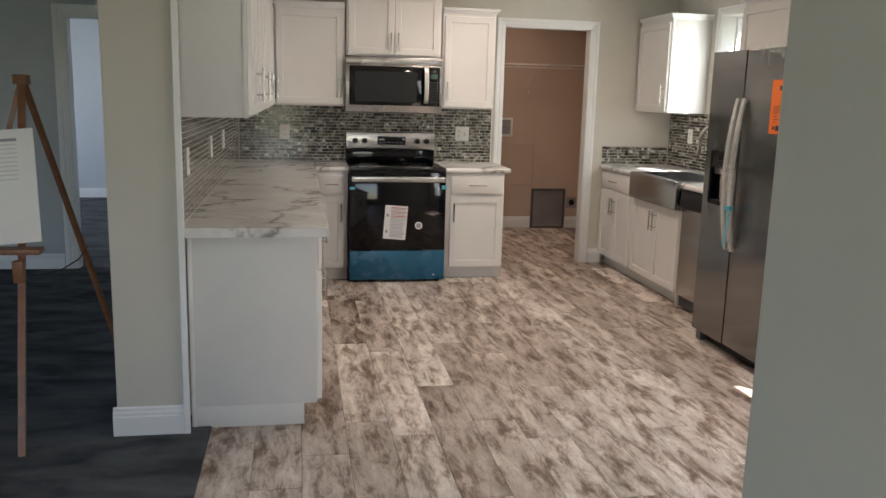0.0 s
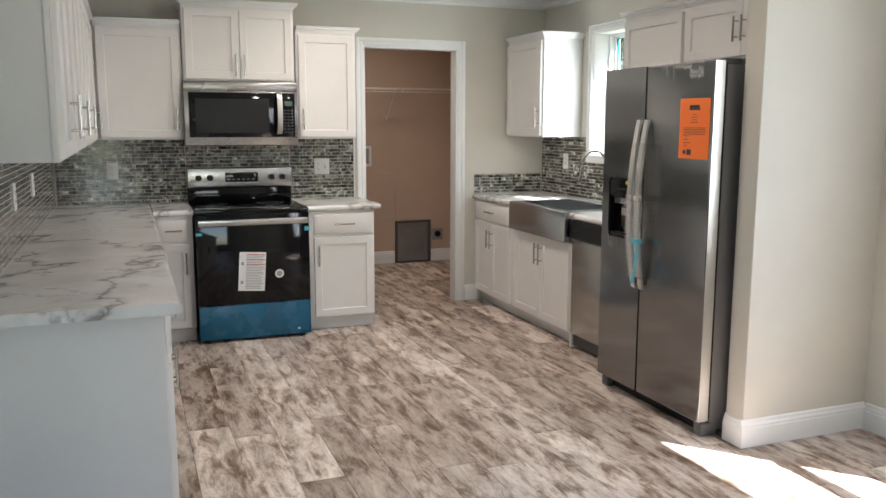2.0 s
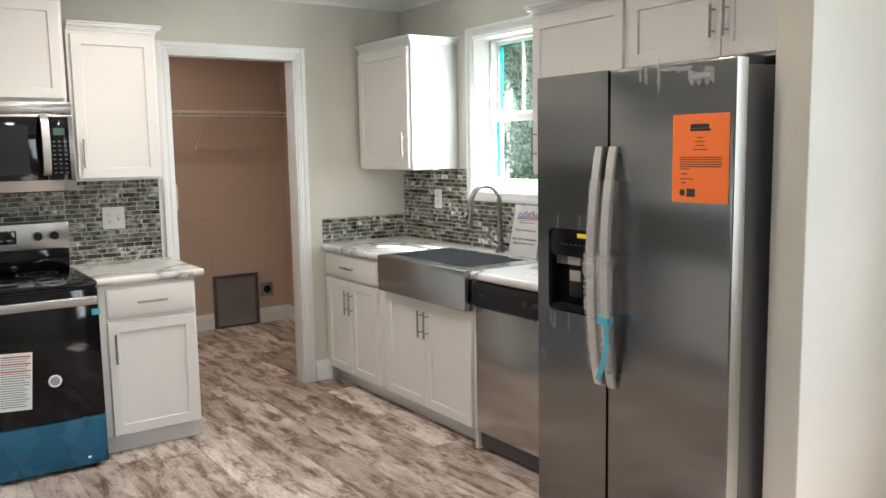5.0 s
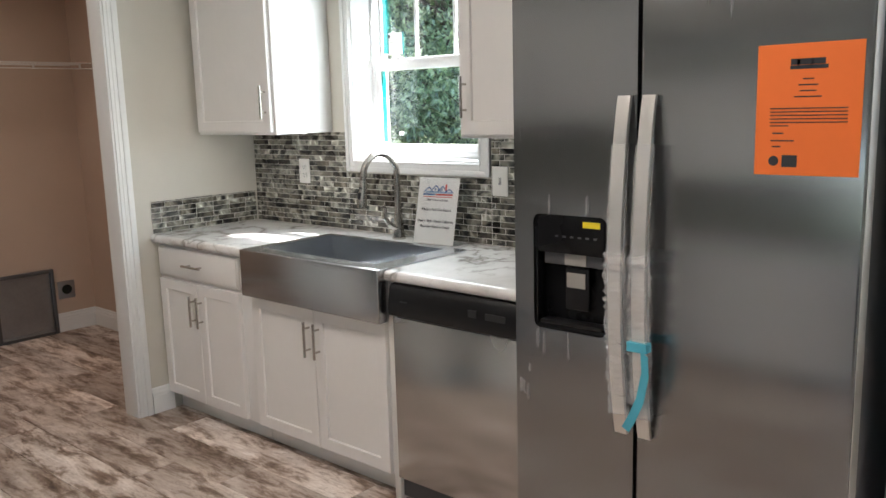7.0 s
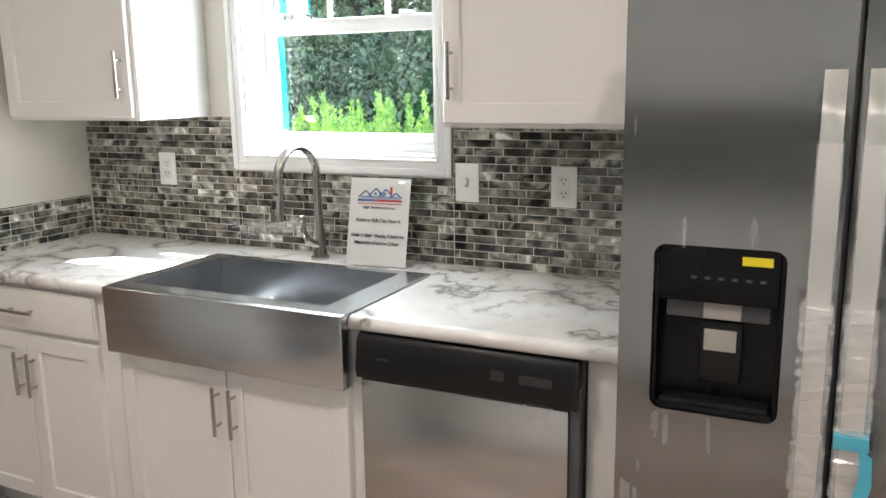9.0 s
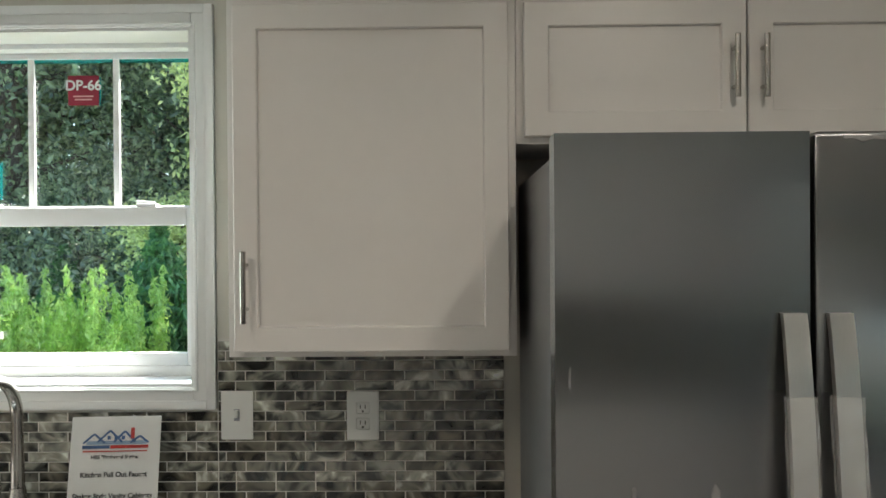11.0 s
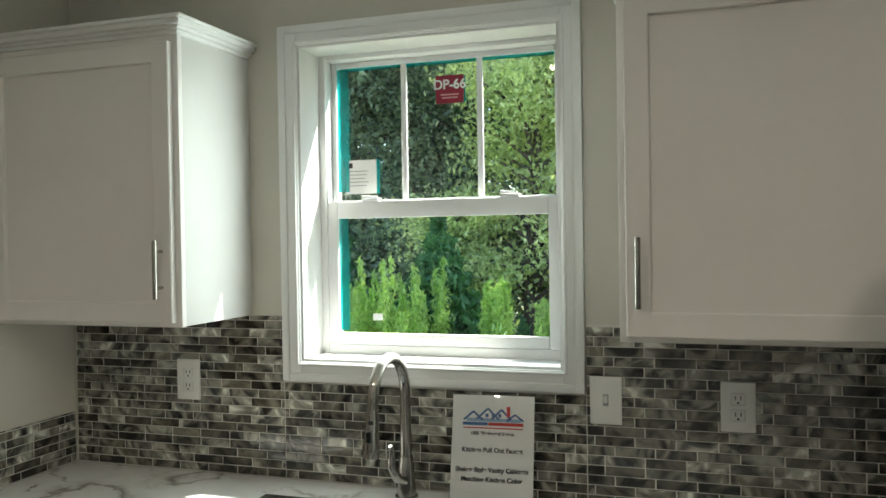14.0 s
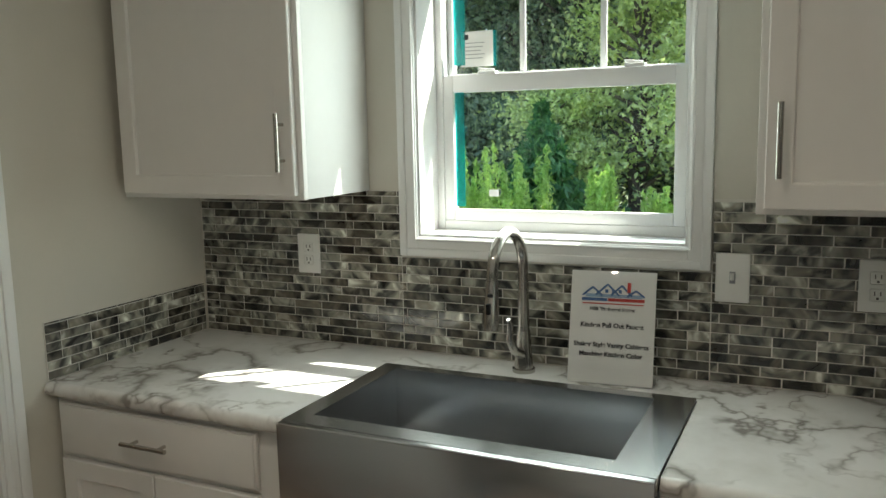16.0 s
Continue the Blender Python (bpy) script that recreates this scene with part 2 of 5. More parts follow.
def clear(name, color=(1, 1, 1), rough=0.0, alpha_mix=0.0, ior=1.45):
    """Thin clear sheet: mostly transparent, with a glossy skin."""
    m, nt, b = nodes_of(name)
    b.inputs["Base Color"].default_value = (*color, 1)
    b.inputs["Roughness"].default_value = max(rough, 0.02)
    b.inputs["IOR"].default_value = ior
    t = nt.nodes.new("ShaderNodeBsdfTransparent")
    t.inputs[0].default_value = (*color, 1)
    g = nt.nodes.new("ShaderNodeBsdfGlossy")
    g.inputs["Roughness"].default_value = max(rough, 0.01)
    f = nt.nodes.new("ShaderNodeLayerWeight")
    f.inputs[0].default_value = 0.12
    weight = nt.nodes.new("ShaderNodeMath")
    weight.operation = "MULTIPLY_ADD"
    weight.inputs[1].default_value, weight.inputs[2].default_value = 0.5, 0.03
    nt.links.new(f.outputs["Facing"], weight.inputs[0])
    mx = nt.nodes.new("ShaderNodeMixShader")
    nt.links.new(weight.outputs[0], mx.inputs[0])
    nt.links.new(t.outputs[0], mx.inputs[1])
    nt.links.new(g.outputs[0], mx.inputs[2])
    out = mx.outputs[0]
    if alpha_mix:
        m2 = nt.nodes.new("ShaderNodeMixShader")
        m2.inputs[0].default_value = alpha_mix
        nt.links.new(out, m2.inputs[1])
        nt.links.new(b.outputs[0], m2.inputs[2])
        out = m2.outputs[0]
    nt.links.new(out, nt.nodes["Material Output"].inputs[0])
    return m


WALL = plain("greige_wall_paint", (0.61, 0.58, 0.515), 0.75, vary=0.03, grain=120, relief=0.12, spec=0.25)
TAN = plain("tan_wall_paint", (0.56, 0.43, 0.34), 0.75, vary=0.03, grain=120, relief=0.12, spec=0.25)
BLUEWALL = plain("cool_grey_wall_paint", (0.50, 0.52, 0.54), 0.75, vary=0.03, grain=120, relief=0.12, spec=0.25)
CEIL = plain("white_ceiling_paint", (0.80, 0.79, 0.77), 0.9, vary=0.02, grain=70, relief=0.3, spec=0.2)
TRIM = plain("white_trim_paint", (0.80, 0.80, 0.79), 0.38, vary=0.02, grain=25, relief=0.03)
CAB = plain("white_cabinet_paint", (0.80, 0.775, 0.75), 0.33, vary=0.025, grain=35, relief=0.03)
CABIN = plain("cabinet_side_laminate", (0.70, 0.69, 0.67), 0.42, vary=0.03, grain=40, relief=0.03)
GAP = plain("dark_gap", (0.05, 0.045, 0.04), 0.8)
STEEL_V = steel("brushed_steel_fridge", (0.31, 0.31, 0.31), 0.22, "z", 0.06, 0.92)
STEEL_H = steel("brushed_steel_panel", (0.48, 0.465, 0.45), 0.26, "x", 0.08)
STEEL_Y = steel("brushed_steel_sink", (0.56, 0.565, 0.575), 0.22, "y", 0.08)
STEEL_DW = steel("brushed_steel_dishwasher", (0.54, 0.525, 0.51), 0.26, "z", 0.06, 0.85)
NICKEL = steel("brushed_nickel", (0.5, 0.475, 0.44), 0.22, "z", 0.05)
HANDLE = steel("bright_steel_handle", (0.78, 0.76, 0.73), 0.32, "z", 0.04)
CHROME = plain("polished_edge", (0.8, 0.8, 0.8), 0.12, 1.0, relief=0.0)
SOFTBLACK = plain("soft_black_print", (0.03, 0.03, 0.032), 0.4, relief=0.0)
DISPENSER = plain("satin_black_panel", (0.006, 0.006, 0.007), 0.25, relief=0.0, spec=0.2)
BLACK = plain("black_plastic", (0.009, 0.009, 0.01), 0.35, relief=0.04, spec=0.3)
GLOSSBLACK = plain("black_glass", (0.005, 0.005, 0.006), 0.06, relief=0.0, spec=0.35)
WINDOWBLACK = plain("oven_window_glass", (0.02, 0.022, 0.024), 0.08, relief=0.0)
FRIDGECASE = plain("grey_fridge_case", (0.19, 0.19, 0.195), 0.4, 0.2, vary=0.03, grain=220, relief=0.25)
DARKGREY = plain("dark_grey_case", (0.10, 0.10, 0.105), 0.45, 0.3, relief=0.2)
BLUEFILM = plain("blue_protective_film", (0.008, 0.105, 0.20), 0.28, vary=0.15, scale=5, grain=20, relief=0.12)
BLUETAPE = plain("light_blue_tape", (0.10, 0.48, 0.62), 0.4)
PAPER = plain("white_paper", (0.82, 0.82, 0.80), 0.7, vary=0.02, relief=0.02)
ORANGE = plain("orange_paper", (0.90, 0.19, 0.03), 0.65, vary=0.03, relief=0.02)
INK = plain("black_ink", (0.03, 0.03, 0.035), 0.6, relief=0.0)
GREYINK = plain("grey_ink", (0.32, 0.32, 0.34), 0.6, relief=0.0)
REDINK = plain("red_ink", (0.55, 0.05, 0.04), 0.6, relief=0.0)
BLUEINK = plain("blue_ink", (0.06, 0.14, 0.33), 0.6, relief=0.0)
HILLINK = plain("pale_blue_ink", (0.30, 0.42, 0.58), 0.6, relief=0.0)
PINKINK = plain("pink_ink", (0.72, 0.42, 0.42), 0.6, relief=0.0)
GREENINK = plain("green_ink", (0.25, 0.42, 0.30), 0.6, relief=0.0)
MAROON = plain("maroon_label", (0.30, 0.02, 0.05), 0.45, relief=0.0)
YELLOW = plain("yellow_label", (0.85, 0.70, 0.02), 0.45, relief=0.0)
PLASTIC = plain("white_plastic", (0.78, 0.77, 0.74), 0.35, vary=0.01, relief=0.0)
VINYL = plain("white_vinyl", (0.82, 0.83, 0.83), 0.35, vary=0.01, relief=0.0)
GROUT = plain("grey_grout", (0.70, 0.67, 0.62), 0.9, vary=0.08, grain=200, relief=0.3)
SUBFLOOR = plain("dark_joint", (0.05, 0.04, 0.033), 0.9)
WOODEASEL = plain("varnished_easel_wood", (0.22, 0.085, 0.035), 0.4, vary=0.25, scale=14, grain=90)
GALV = plain("galvanised_steel", (0.34, 0.34, 0.35), 0.4, 0.8, vary=0.15)
WIRE = plain("white_wire_coating", (0.75, 0.72, 0.68), 0.4, relief=0.0)
SIDING = plain("white_siding", (0.7, 0.7, 0.68), 0.6)
BARK = plain("bark", (0.10, 0.075, 0.055), 0.9, vary=0.35, scale=8, grain=40, relief=0.6)
GROUND = plain("grassy_ground", (0.11, 0.13, 0.05), 0.95, vary=0.4, scale=0.8, grain=14, relief=0.6)
PLANK, TILE, MARBLE, CARPET = plank_material(), glass_tile_material(), marble_material(), carpet_material()
GLASS = clear("window_glass")
ACRYLIC = clear("clear_acrylic", (0.97, 0.97, 0.97), 0.02)
WRAP = clear("plastic_wrap", (0.97, 0.97, 0.97), 0.12, 0.2)
TEAL = clear("teal_film", (0.10, 0.62, 0.62), 0.05, 0.25)
RESIDUE = clear("film_residue", (0.97, 0.97, 0.97), 0.2, 0.09)
# wood: leaf colours range from painted-in shade of the gaps to pale glints
LEAFD = leaf_material("shade_to_glint_leaves", (0.06, 0.10, 0.07), (0.50, 0.58, 0.43), 0.52)
# sapling: the sun's brightness is put into the pale leaf colour
LEAFB = leaf_material("sun_tinted_leaves", (0.42, 0.47, 0.22), (0.92, 0.92, 0.62), 0.6)
LEAFP = leaf_material("pine_needles", (0.07, 0.17, 0.08), (0.22, 0.40, 0.18), 0.5)
WEED = leaf_material("weed_leaves", (0.36, 0.50, 0.16), (0.72, 0.82, 0.38), 0.6)
LAMPGLOW = bpy.data.materials.new("lamp_lens")
LAMPGLOW.use_nodes = True
LAMPGLOW.node_tree.nodes["Principled BSDF"].inputs["Emission Color"].default_value = (1, 0.82, 0.62, 1)
LAMPGLOW.node_tree.nodes["Principled BSDF"].inputs["Emission Strength"].default_value = 8

# ---- mesh helpers ----
ORIGIN = {}


def thing(name, at, label, category, group="", kind=""):
    ob = new(name)
    ob.empty_display_size = 0.1
    ob.location = at
    ORIGIN[ob.name] = Vector(at)
    return tagged(ob, label, category, group, kind)


def finish(ob, bm, material, origin, smooth=0):
    bmesh.ops.translate(bm, verts=bm.verts, vec=-origin)
    bmesh.ops.recalc_face_normals(bm, faces=bm.faces)
    bm.to_mesh(ob.data)
    bm.free()
    ob.data.materials.append(material)
    if smooth:
        for p in ob.data.polygons:
            p.use_smooth = True
        ob.data.set_sharp_from_angle(angle=radians(smooth))


def part(name, bm, material, parent, label="", smooth=35):
    """Links bm, in world metres, as one mesh under a thing or under a part."""
    ob = new(name, bpy.data.meshes.new(name))
    o = ORIGIN[parent.name]
    finish(ob, bm, material, o, smooth)
    ob.parent = parent
    ORIGIN[ob.name] = o
    return tagged(ob, label)


def solid(name, bm, material, label, category, kind="", group="", smooth=35):
    """One top-level mesh, with its base as origin."""
    bm.verts.ensure_lookup_table()
    lo = Vector([min(v.co[i] for v in bm.verts) for i in range(3)])
    hi = Vector([max(v.co[i] for v in bm.verts) for i in range(3)])
    at = Vector(((lo.x + hi.x) / 2, (lo.y + hi.y) / 2, lo.z))
    ob = new(name, bpy.data.meshes.new(name))
    finish(ob, bm, material, at, smooth)
    ob.location = at
    ORIGIN[ob.name] = at
    return tagged(ob, label, category, group, kind)


def box(bm, x0, x1, y0, y1, z0, z1, bev=0.0, seg=2):
    r = bmesh.ops.create_cube(bm, size=1.0, matrix=Matrix.Translation(((x0 + x1) / 2, (y0 + y1) / 2, (z0 + z1) / 2)) @ Matrix.Diagonal((abs(x1 - x0), abs(y1 - y0), abs(z1 - z0), 1)))
    if bev:
        edges = list({e for v in r["verts"] for e in v.link_edges})
        bmesh.ops.bevel(bm, geom=edges, offset=bev, segments=seg, affect="EDGES", profile=0.5)
    return bm


def boxm(*args, **kw):
    return box(bmesh.new(), *args, **kw)


def rod(bm, a, b, r, seg=12, r2=None):
    a, b = Vector(a), Vector(b)
    d = b - a
    m = Matrix.Translation((a + b) / 2) @ d.to_track_quat("Z", "Y").to_matrix().to_4x4()
    bmesh.ops.create_cone(bm, cap_ends=True, segments=seg, radius1=r, radius2=r if r2 is None else r2, depth=d.length, matrix=m)
    return bm


def tube(bm, pts, radii, seg=14):
    """A round tube along points, capped."""
    pts = [Vector(p) for p in pts]
    rings = []
    side = Vector((0, 1, 0))
    for i, p in enumerate(pts):
        d = (pts[min(i + 1, len(pts) - 1)] - pts[max(i - 1, 0)]).normalized()
        u = d.cross(side)
        u = u.normalized() if u.length > 1e-3 else Vector((1, 0, 0))
        w = d.cross(u).normalized()
        r = radii[i] if hasattr(radii, "__len__") else radii
        rings.append([bm.verts.new(p + r * (math.cos(k * math.tau / seg) * u + math.sin(k * math.tau / seg) * w)) for k in range(seg)])
    for a, b in zip(rings, rings[1:]):
        for k in range(seg):
            bm.faces.new((a[k], a[(k + 1) % seg], b[(k + 1) % seg], b[k]))
    bm.faces.new(rings[0])
    bm.faces.new(rings[-1])
    return bm


# A wall run maps (u along it, d out from it, z) into the world.
N_WALL, E_WALL, W_WALL = 7.375, 3.505, -0.345
RUNS = {"N": lambda u, d, z: (u, N_WALL - d, z), "E": lambda u, d, z: (E_WALL - d, u, z), "W": lambda u, d, z: (W_WALL + d, u, z)}


def rbox(bm, run, u0, u1, d0, d1, z0, z1, bev=0.0, seg=2):
    a, b = RUNS[run](u0, d0, z0), RUNS[run](u1, d1, z1)
    return box(bm, min(a[0], b[0]), max(a[0], b[0]), min(a[1], b[1]), max(a[1], b[1]), z0, z1, bev, seg)


def prism(bm, run, profile, u0, u1):
    """A profile of (d, z) drawn out along the run."""
    ends = [[bm.verts.new(RUNS[run](u, d, z)) for d, z in profile] for u in (u0, u1)]
    n = len(profile)
    for k in range(n):
        bm.faces.new((ends[0][k], ends[0][(k + 1) % n], ends[1][(k + 1) % n], ends[1][k]))
    bm.faces.new(ends[0])
    bm.faces.new(ends[1])
    return bm


def bar_text(parent, words, at, size, rot, material, name="lettering", align="CENTER", thin=0.0004, bold=0.0):
    """Real lettering in the built-in font, turned into a mesh under its thing."""
    cu = bpy.data.curves.new(name, "FONT")
    cu.body, cu.size, cu.align_x, cu.align_y, cu.extrude, cu.offset = words, size, align, "CENTER", thin, bold
    tmp = bpy.data.objects.new(name, cu)
    scene.collection.objects.link(tmp)
    me = bpy.data.meshes.new_from_object(tmp.evaluated_get(bpy.context.evaluated_depsgraph_get()))
    bpy.data.objects.remove(tmp)
    bpy.data.curves.remove(cu)
    ob = new(name, me)
    me.transform(Matrix.Translation(Vector(at) - ORIGIN[parent.name]) @ rot)
    me.materials.clear()
    me.materials.append(material)
    ob.parent = parent
    ORIGIN[ob.name] = ORIGIN[parent.name]
    return ob


FACE_W = Euler((radians(90), 0, radians(-90))).to_matrix().to_4x4()
FACE_S = Euler((radians(90), 0, 0)).to_matrix().to_4x4()

# ---- structure ----
H = 2.53


def structure(name, bm, material, label, category):
    return solid(name, bm, material, label, category, kind="structure", smooth=0)


def wall_with_hole(run_axis, p0, p1, u0, u1, hu0, hu1, hz0, hz1, z1=H):
    """A wall slab with one opening; run_axis names the axis it lies across."""
    bm = bmesh.new()
    for a, b, za, zb in ((u0, hu0, 0, z1), (hu1, u1, 0, z1), (hu0, hu1, 0, hz0), (hu0, hu1, hz1, z1)):
        if b - a > 1e-4 and zb - za > 1e-4:
            if run_axis == "x":
                box(bm, p0, p1, a, b, za, zb)
            else:
                box(bm, a, b, p0, p1, za, zb)
    return bm


# north kitchen wall with the laundry doorway
DX0, DX1, DZ = 1.908, 2.718, 2.105
wall_n = structure("wall_north", wall_with_hole("y", N_WALL, N_WALL + 0.115, W_WALL, E_WALL, DX0, DX1, 0, DZ), WALL, "greige painted kitchen wall with a cased doorway", "wall")
# east outside wall in two lengths, each with its window
WY0, WY1, WZ0, WZ1 = 5.79, 6.555, 1.263, 2.178
bm = wall_with_hole("x", E_WALL, E_WALL + 0.2, 3.95, 9.6, WY0, WY1, WZ0, WZ1)
wall_e = structure("wall_east", bm, WALL, "greige painted outside wall with a window over the sink", "wall")
VY0, VY1, VZ0, VZ1 = 1.93, 2.93, 0.81, 2.36
structure("wall_dining_east", wall_with_hole("x", E_WALL, E_WALL + 0.2, 1.03, 3.95, VY0, VY1, VZ0, VZ1), WALL, "greige painted dining wall with a window", "wall")
structure("wall_stub", boxm(2.757, E_WALL, 3.905, 4.025, 0, H, bev=0.004), WALL, "short greige partition beside the refrigerator", "wall")
structure("wall_west", boxm(-0.625, W_WALL, 3.765, N_WALL + 0.115, 0, H, bev=0.004), WALL, "thick greige dividing wall end", "wall")
structure("wall_hall", boxm(0.726, 0.82, -2.6, 1.155, 0, H, bev=0.004), WALL, "plain greige partition beside the passage", "wall")
structure("wall_dining_south", boxm(0.82, E_WALL, 1.035, 1.155, 0, H), WALL, "plain greige dining wall", "wall")
# the openings in the south and living west walls are unseen, added for daylight
structure("wall_south", wall_with_hole("y", -2.6, -2.45, -5.6, 0.726, -1.9, 0.1, 0.6, 2.25), WALL, "unseen greige wall with a wide opening added to let daylight in", "wall")
structure("wall_living_west", wall_with_hole("x", -5.6, -5.45, -2.45, 7.3, 1.9, 4.1, 0.7, 2.25), BLUEWALL, "grey living room wall with a wide window opening added out of view", "wall")
structure("wall_living_north", wall_with_hole("y", 7.30, 7.415, -5.45, -0.625, -1.655, -0.86, 0, 2.035), BLUEWALL, "cool grey living room wall with a cased doorway", "wall")
structure("wall_bedroom_north", boxm(-4.6, -0.3, 12.0, 12.1, 0, H), BLUEWALL, "cool grey bedroom wall", "wall")
structure("wall_bedroom_east", boxm(-0.3, -0.2, 7.49, 12.1, 0, H), BLUEWALL, "cool grey bedroom wall", "wall")
structure("wall_bedroom_west", wall_with_hole("x", -4.6, -4.45, 7.415, 12.0, 9.2, 10.8, 0.8, 2.2), BLUEWALL, "cool grey bedroom wall with a window opening", "wall")
structure("wall_laundry_north", boxm(0.9, E_WALL, 9.40, 9.5, 0, H), TAN, "tan painted laundry wall", "wall")
structure("wall_laundry_west", boxm(0.8, 0.9, 7.49, 9.5, 0, H), TAN, "tan painted laundry wall", "wall")
structure("wall_laundry_skin", boxm(3.495, 3.504, 7.49, 9.40, 0, H), TAN, "tan painted laundry side wall", "wall")
structure("wall_laundry_south", wall_with_hole("y", N_WALL + 0.1155, N_WALL + 0.12, 0.9, 3.495, DX0 - 0.06, DX1 + 0.06, 0, DZ + 0.06), TAN, "tan painted laundry wall beside the doorway", "wall")
structure("ceiling", boxm(-5.6, E_WALL + 0.2, -2.6, 12.1, H, H + 0.12), CEIL, "white textured ceiling", "ceiling")
structure("floor_slab", boxm(-0.24, E_WALL, -2.45, 9.40, -0.12, -0.006), SUBFLOOR, "dark joints under the plank floor", "floor")
bm = boxm(-5.45, -0.24, -2.45, 7.30, -0.12, 0.008)
box(bm, -4.45, -0.3, 7.415, 12.0, -0.12, 0.008)
box(bm, -1.655, -0.86, 7.30, 7.415, -0.12, 0.008)
structure("carpet_floor", bm, CARPET, "dark grey cut-pile carpet with brushed swathes", "carpet")


def base_profile(h=0.135, t=0.016):
    return [(0, 0.002), (t, 0.002), (t, h * 0.68), (t * 0.8, h * 0.72), (t * 0.8, h * 0.80), (t * 0.5, h * 0.86), (t * 0.42, h * 0.95), (0, h)]


def strip(name, profile, a, b, out, material, label, category):
    """A moulding with profile (out, z) from a to b, plan points; out is the way it projects."""
    bm = bmesh.new()
    a, b, out = Vector((*a, 0)), Vector((*b, 0)), Vector((*out, 0))
    ends = [[bm.verts.new(p + out * d + Vector((0, 0, z))) for d, z in profile] for p in (a, b)]
    n = len(profile)
    for k in range(n):
        bm.faces.new((ends[0][k], ends[0][(k + 1) % n], ends[1][(k + 1) % n], ends[1][k]))
    bm.faces.new(ends[0])
    bm.faces.new(ends[1])
    return structure(name, bm, material, label, category)


BP = base_profile()
for a, b, o in (
    ((2.782, N_WALL), (2.90, N_WALL), (0, -1)), ((2.757, 3.905), (2.757, 4.025), (-1, 0)), ((2.741, 3.905), (E_WALL, 3.905), (0, -1)),
    ((E_WALL, 1.155), (E_WALL, 3.889), (-1, 0)), ((-0.641, 3.765), (-0.345, 3.765), (0, -1)), ((-0.625, 3.765), (-0.625, 7.284), (-1, 0)),
    ((-5.45, 7.30), (-1.745, 7.30), (0, -1)), ((0.9, 9.40), (2.80, 9.40), (0, -1)), ((3.215, 9.40), (3.495, 9.40), (0, -1)), ((3.495, 7.56), (3.495, 9.384), (-1, 0)),
    ((-4.45, 12.0), (-0.3, 12.0), (0, -1)), ((0.82, 1.155), (E_WALL, 1.155), (0, 1)), ((0.726, -2.45), (0.726, 1.155), (-1, 0)),
):
    strip("baseboard", BP, a, b, o, TRIM, "white moulded baseboard", "baseboard")
CP = [(0, H - 0.085), (0.008, H - 0.085), (0.012, H - 0.066), (0.03, H - 0.052), (0.05, H - 0.03), (0.058, H - 0.016), (0.07, H - 0.012), (0.07, H - 0.001), (0, H - 0.001)]
for a, b, o in (((W_WALL, N_WALL), (E_WALL, N_WALL), (0, -1)), ((E_WALL, 4.025), (E_WALL, N_WALL), (-1, 0)), ((W_WALL, 3.765), (W_WALL, N_WALL), (1, 0)), ((E_WALL, 1.155), (E_WALL, 3.905), (-1, 0)), ((2.757, 3.905), (E_WALL, 3.905), (0, -1))):
    strip("crown_trim", CP, a, b, o, TRIM, "white crown moulding", "moulding")
structure("corner_trim", boxm(-0.347, -0.322, 3.745, 3.772, 0.0, 2.44, bev=0.003), TRIM, "narrow white corner strip", "trim")


def doorway(name, x0, x1, z1, y0, y1, w, label, both=True):
    """Jamb lining and stepped casing round an opening in a wall that faces along y."""
    t = thing(name, ((x0 + x1) / 2, y0, 0), label, "door frame", kind="structure")
    bm = bmesh.new()
    box(bm, x0, x0 + 0.018, y0 - 0.003, y1 + 0.003, 0.001, z1, bev=0.001)
    box(bm, x1 - 0.018, x1, y0 - 0.003, y1 + 0.003, 0.001, z1, bev=0.001)
    box(bm, x0 + 0.018, x1 - 0.018, y0 - 0.003, y1 + 0.003, z1 - 0.018, z1, bev=0.001)
    part("jamb", bm, TRIM, t)
    for face, s in ((y0, -1), (y1, 1)):
        bm = bmesh.new()
        for off, wid, th in ((0.0, w, 0.011), (w * 0.55, w * 0.45, 0.018), (w * 0.25, w * 0.12, 0.014)):
            i0, i1 = x0 + 0.008 - off - wid, x0 + 0.008 - off
            ya, yb = sorted((face, face + s * th))
            box(bm, i0, i1, ya, yb, 0.001, z1 - 0.008 + off + wid, bev=0.0025)
            box(bm, x1 - 0.008 + off, x1 - 0.008 + off + wid, ya, yb, 0.001, z1 - 0.008 + off + wid, bev=0.0025)
            box(bm, i1, x1 - 0.008 + off, ya, yb, z1 - 0.008 + off, z1 - 0.008 + off + wid, bev=0.0025)
        part("casing", bm, TRIM, t)


doorway("door_1", DX0, DX1, DZ, N_WALL, N_WALL + 0.12, 0.066, "white cased opening to the laundry, with no door leaf")
doorway("door_2", -1.655, -0.86, 2.035, 7.30, 7.415, 0.09, "white cased opening to a carpeted room")


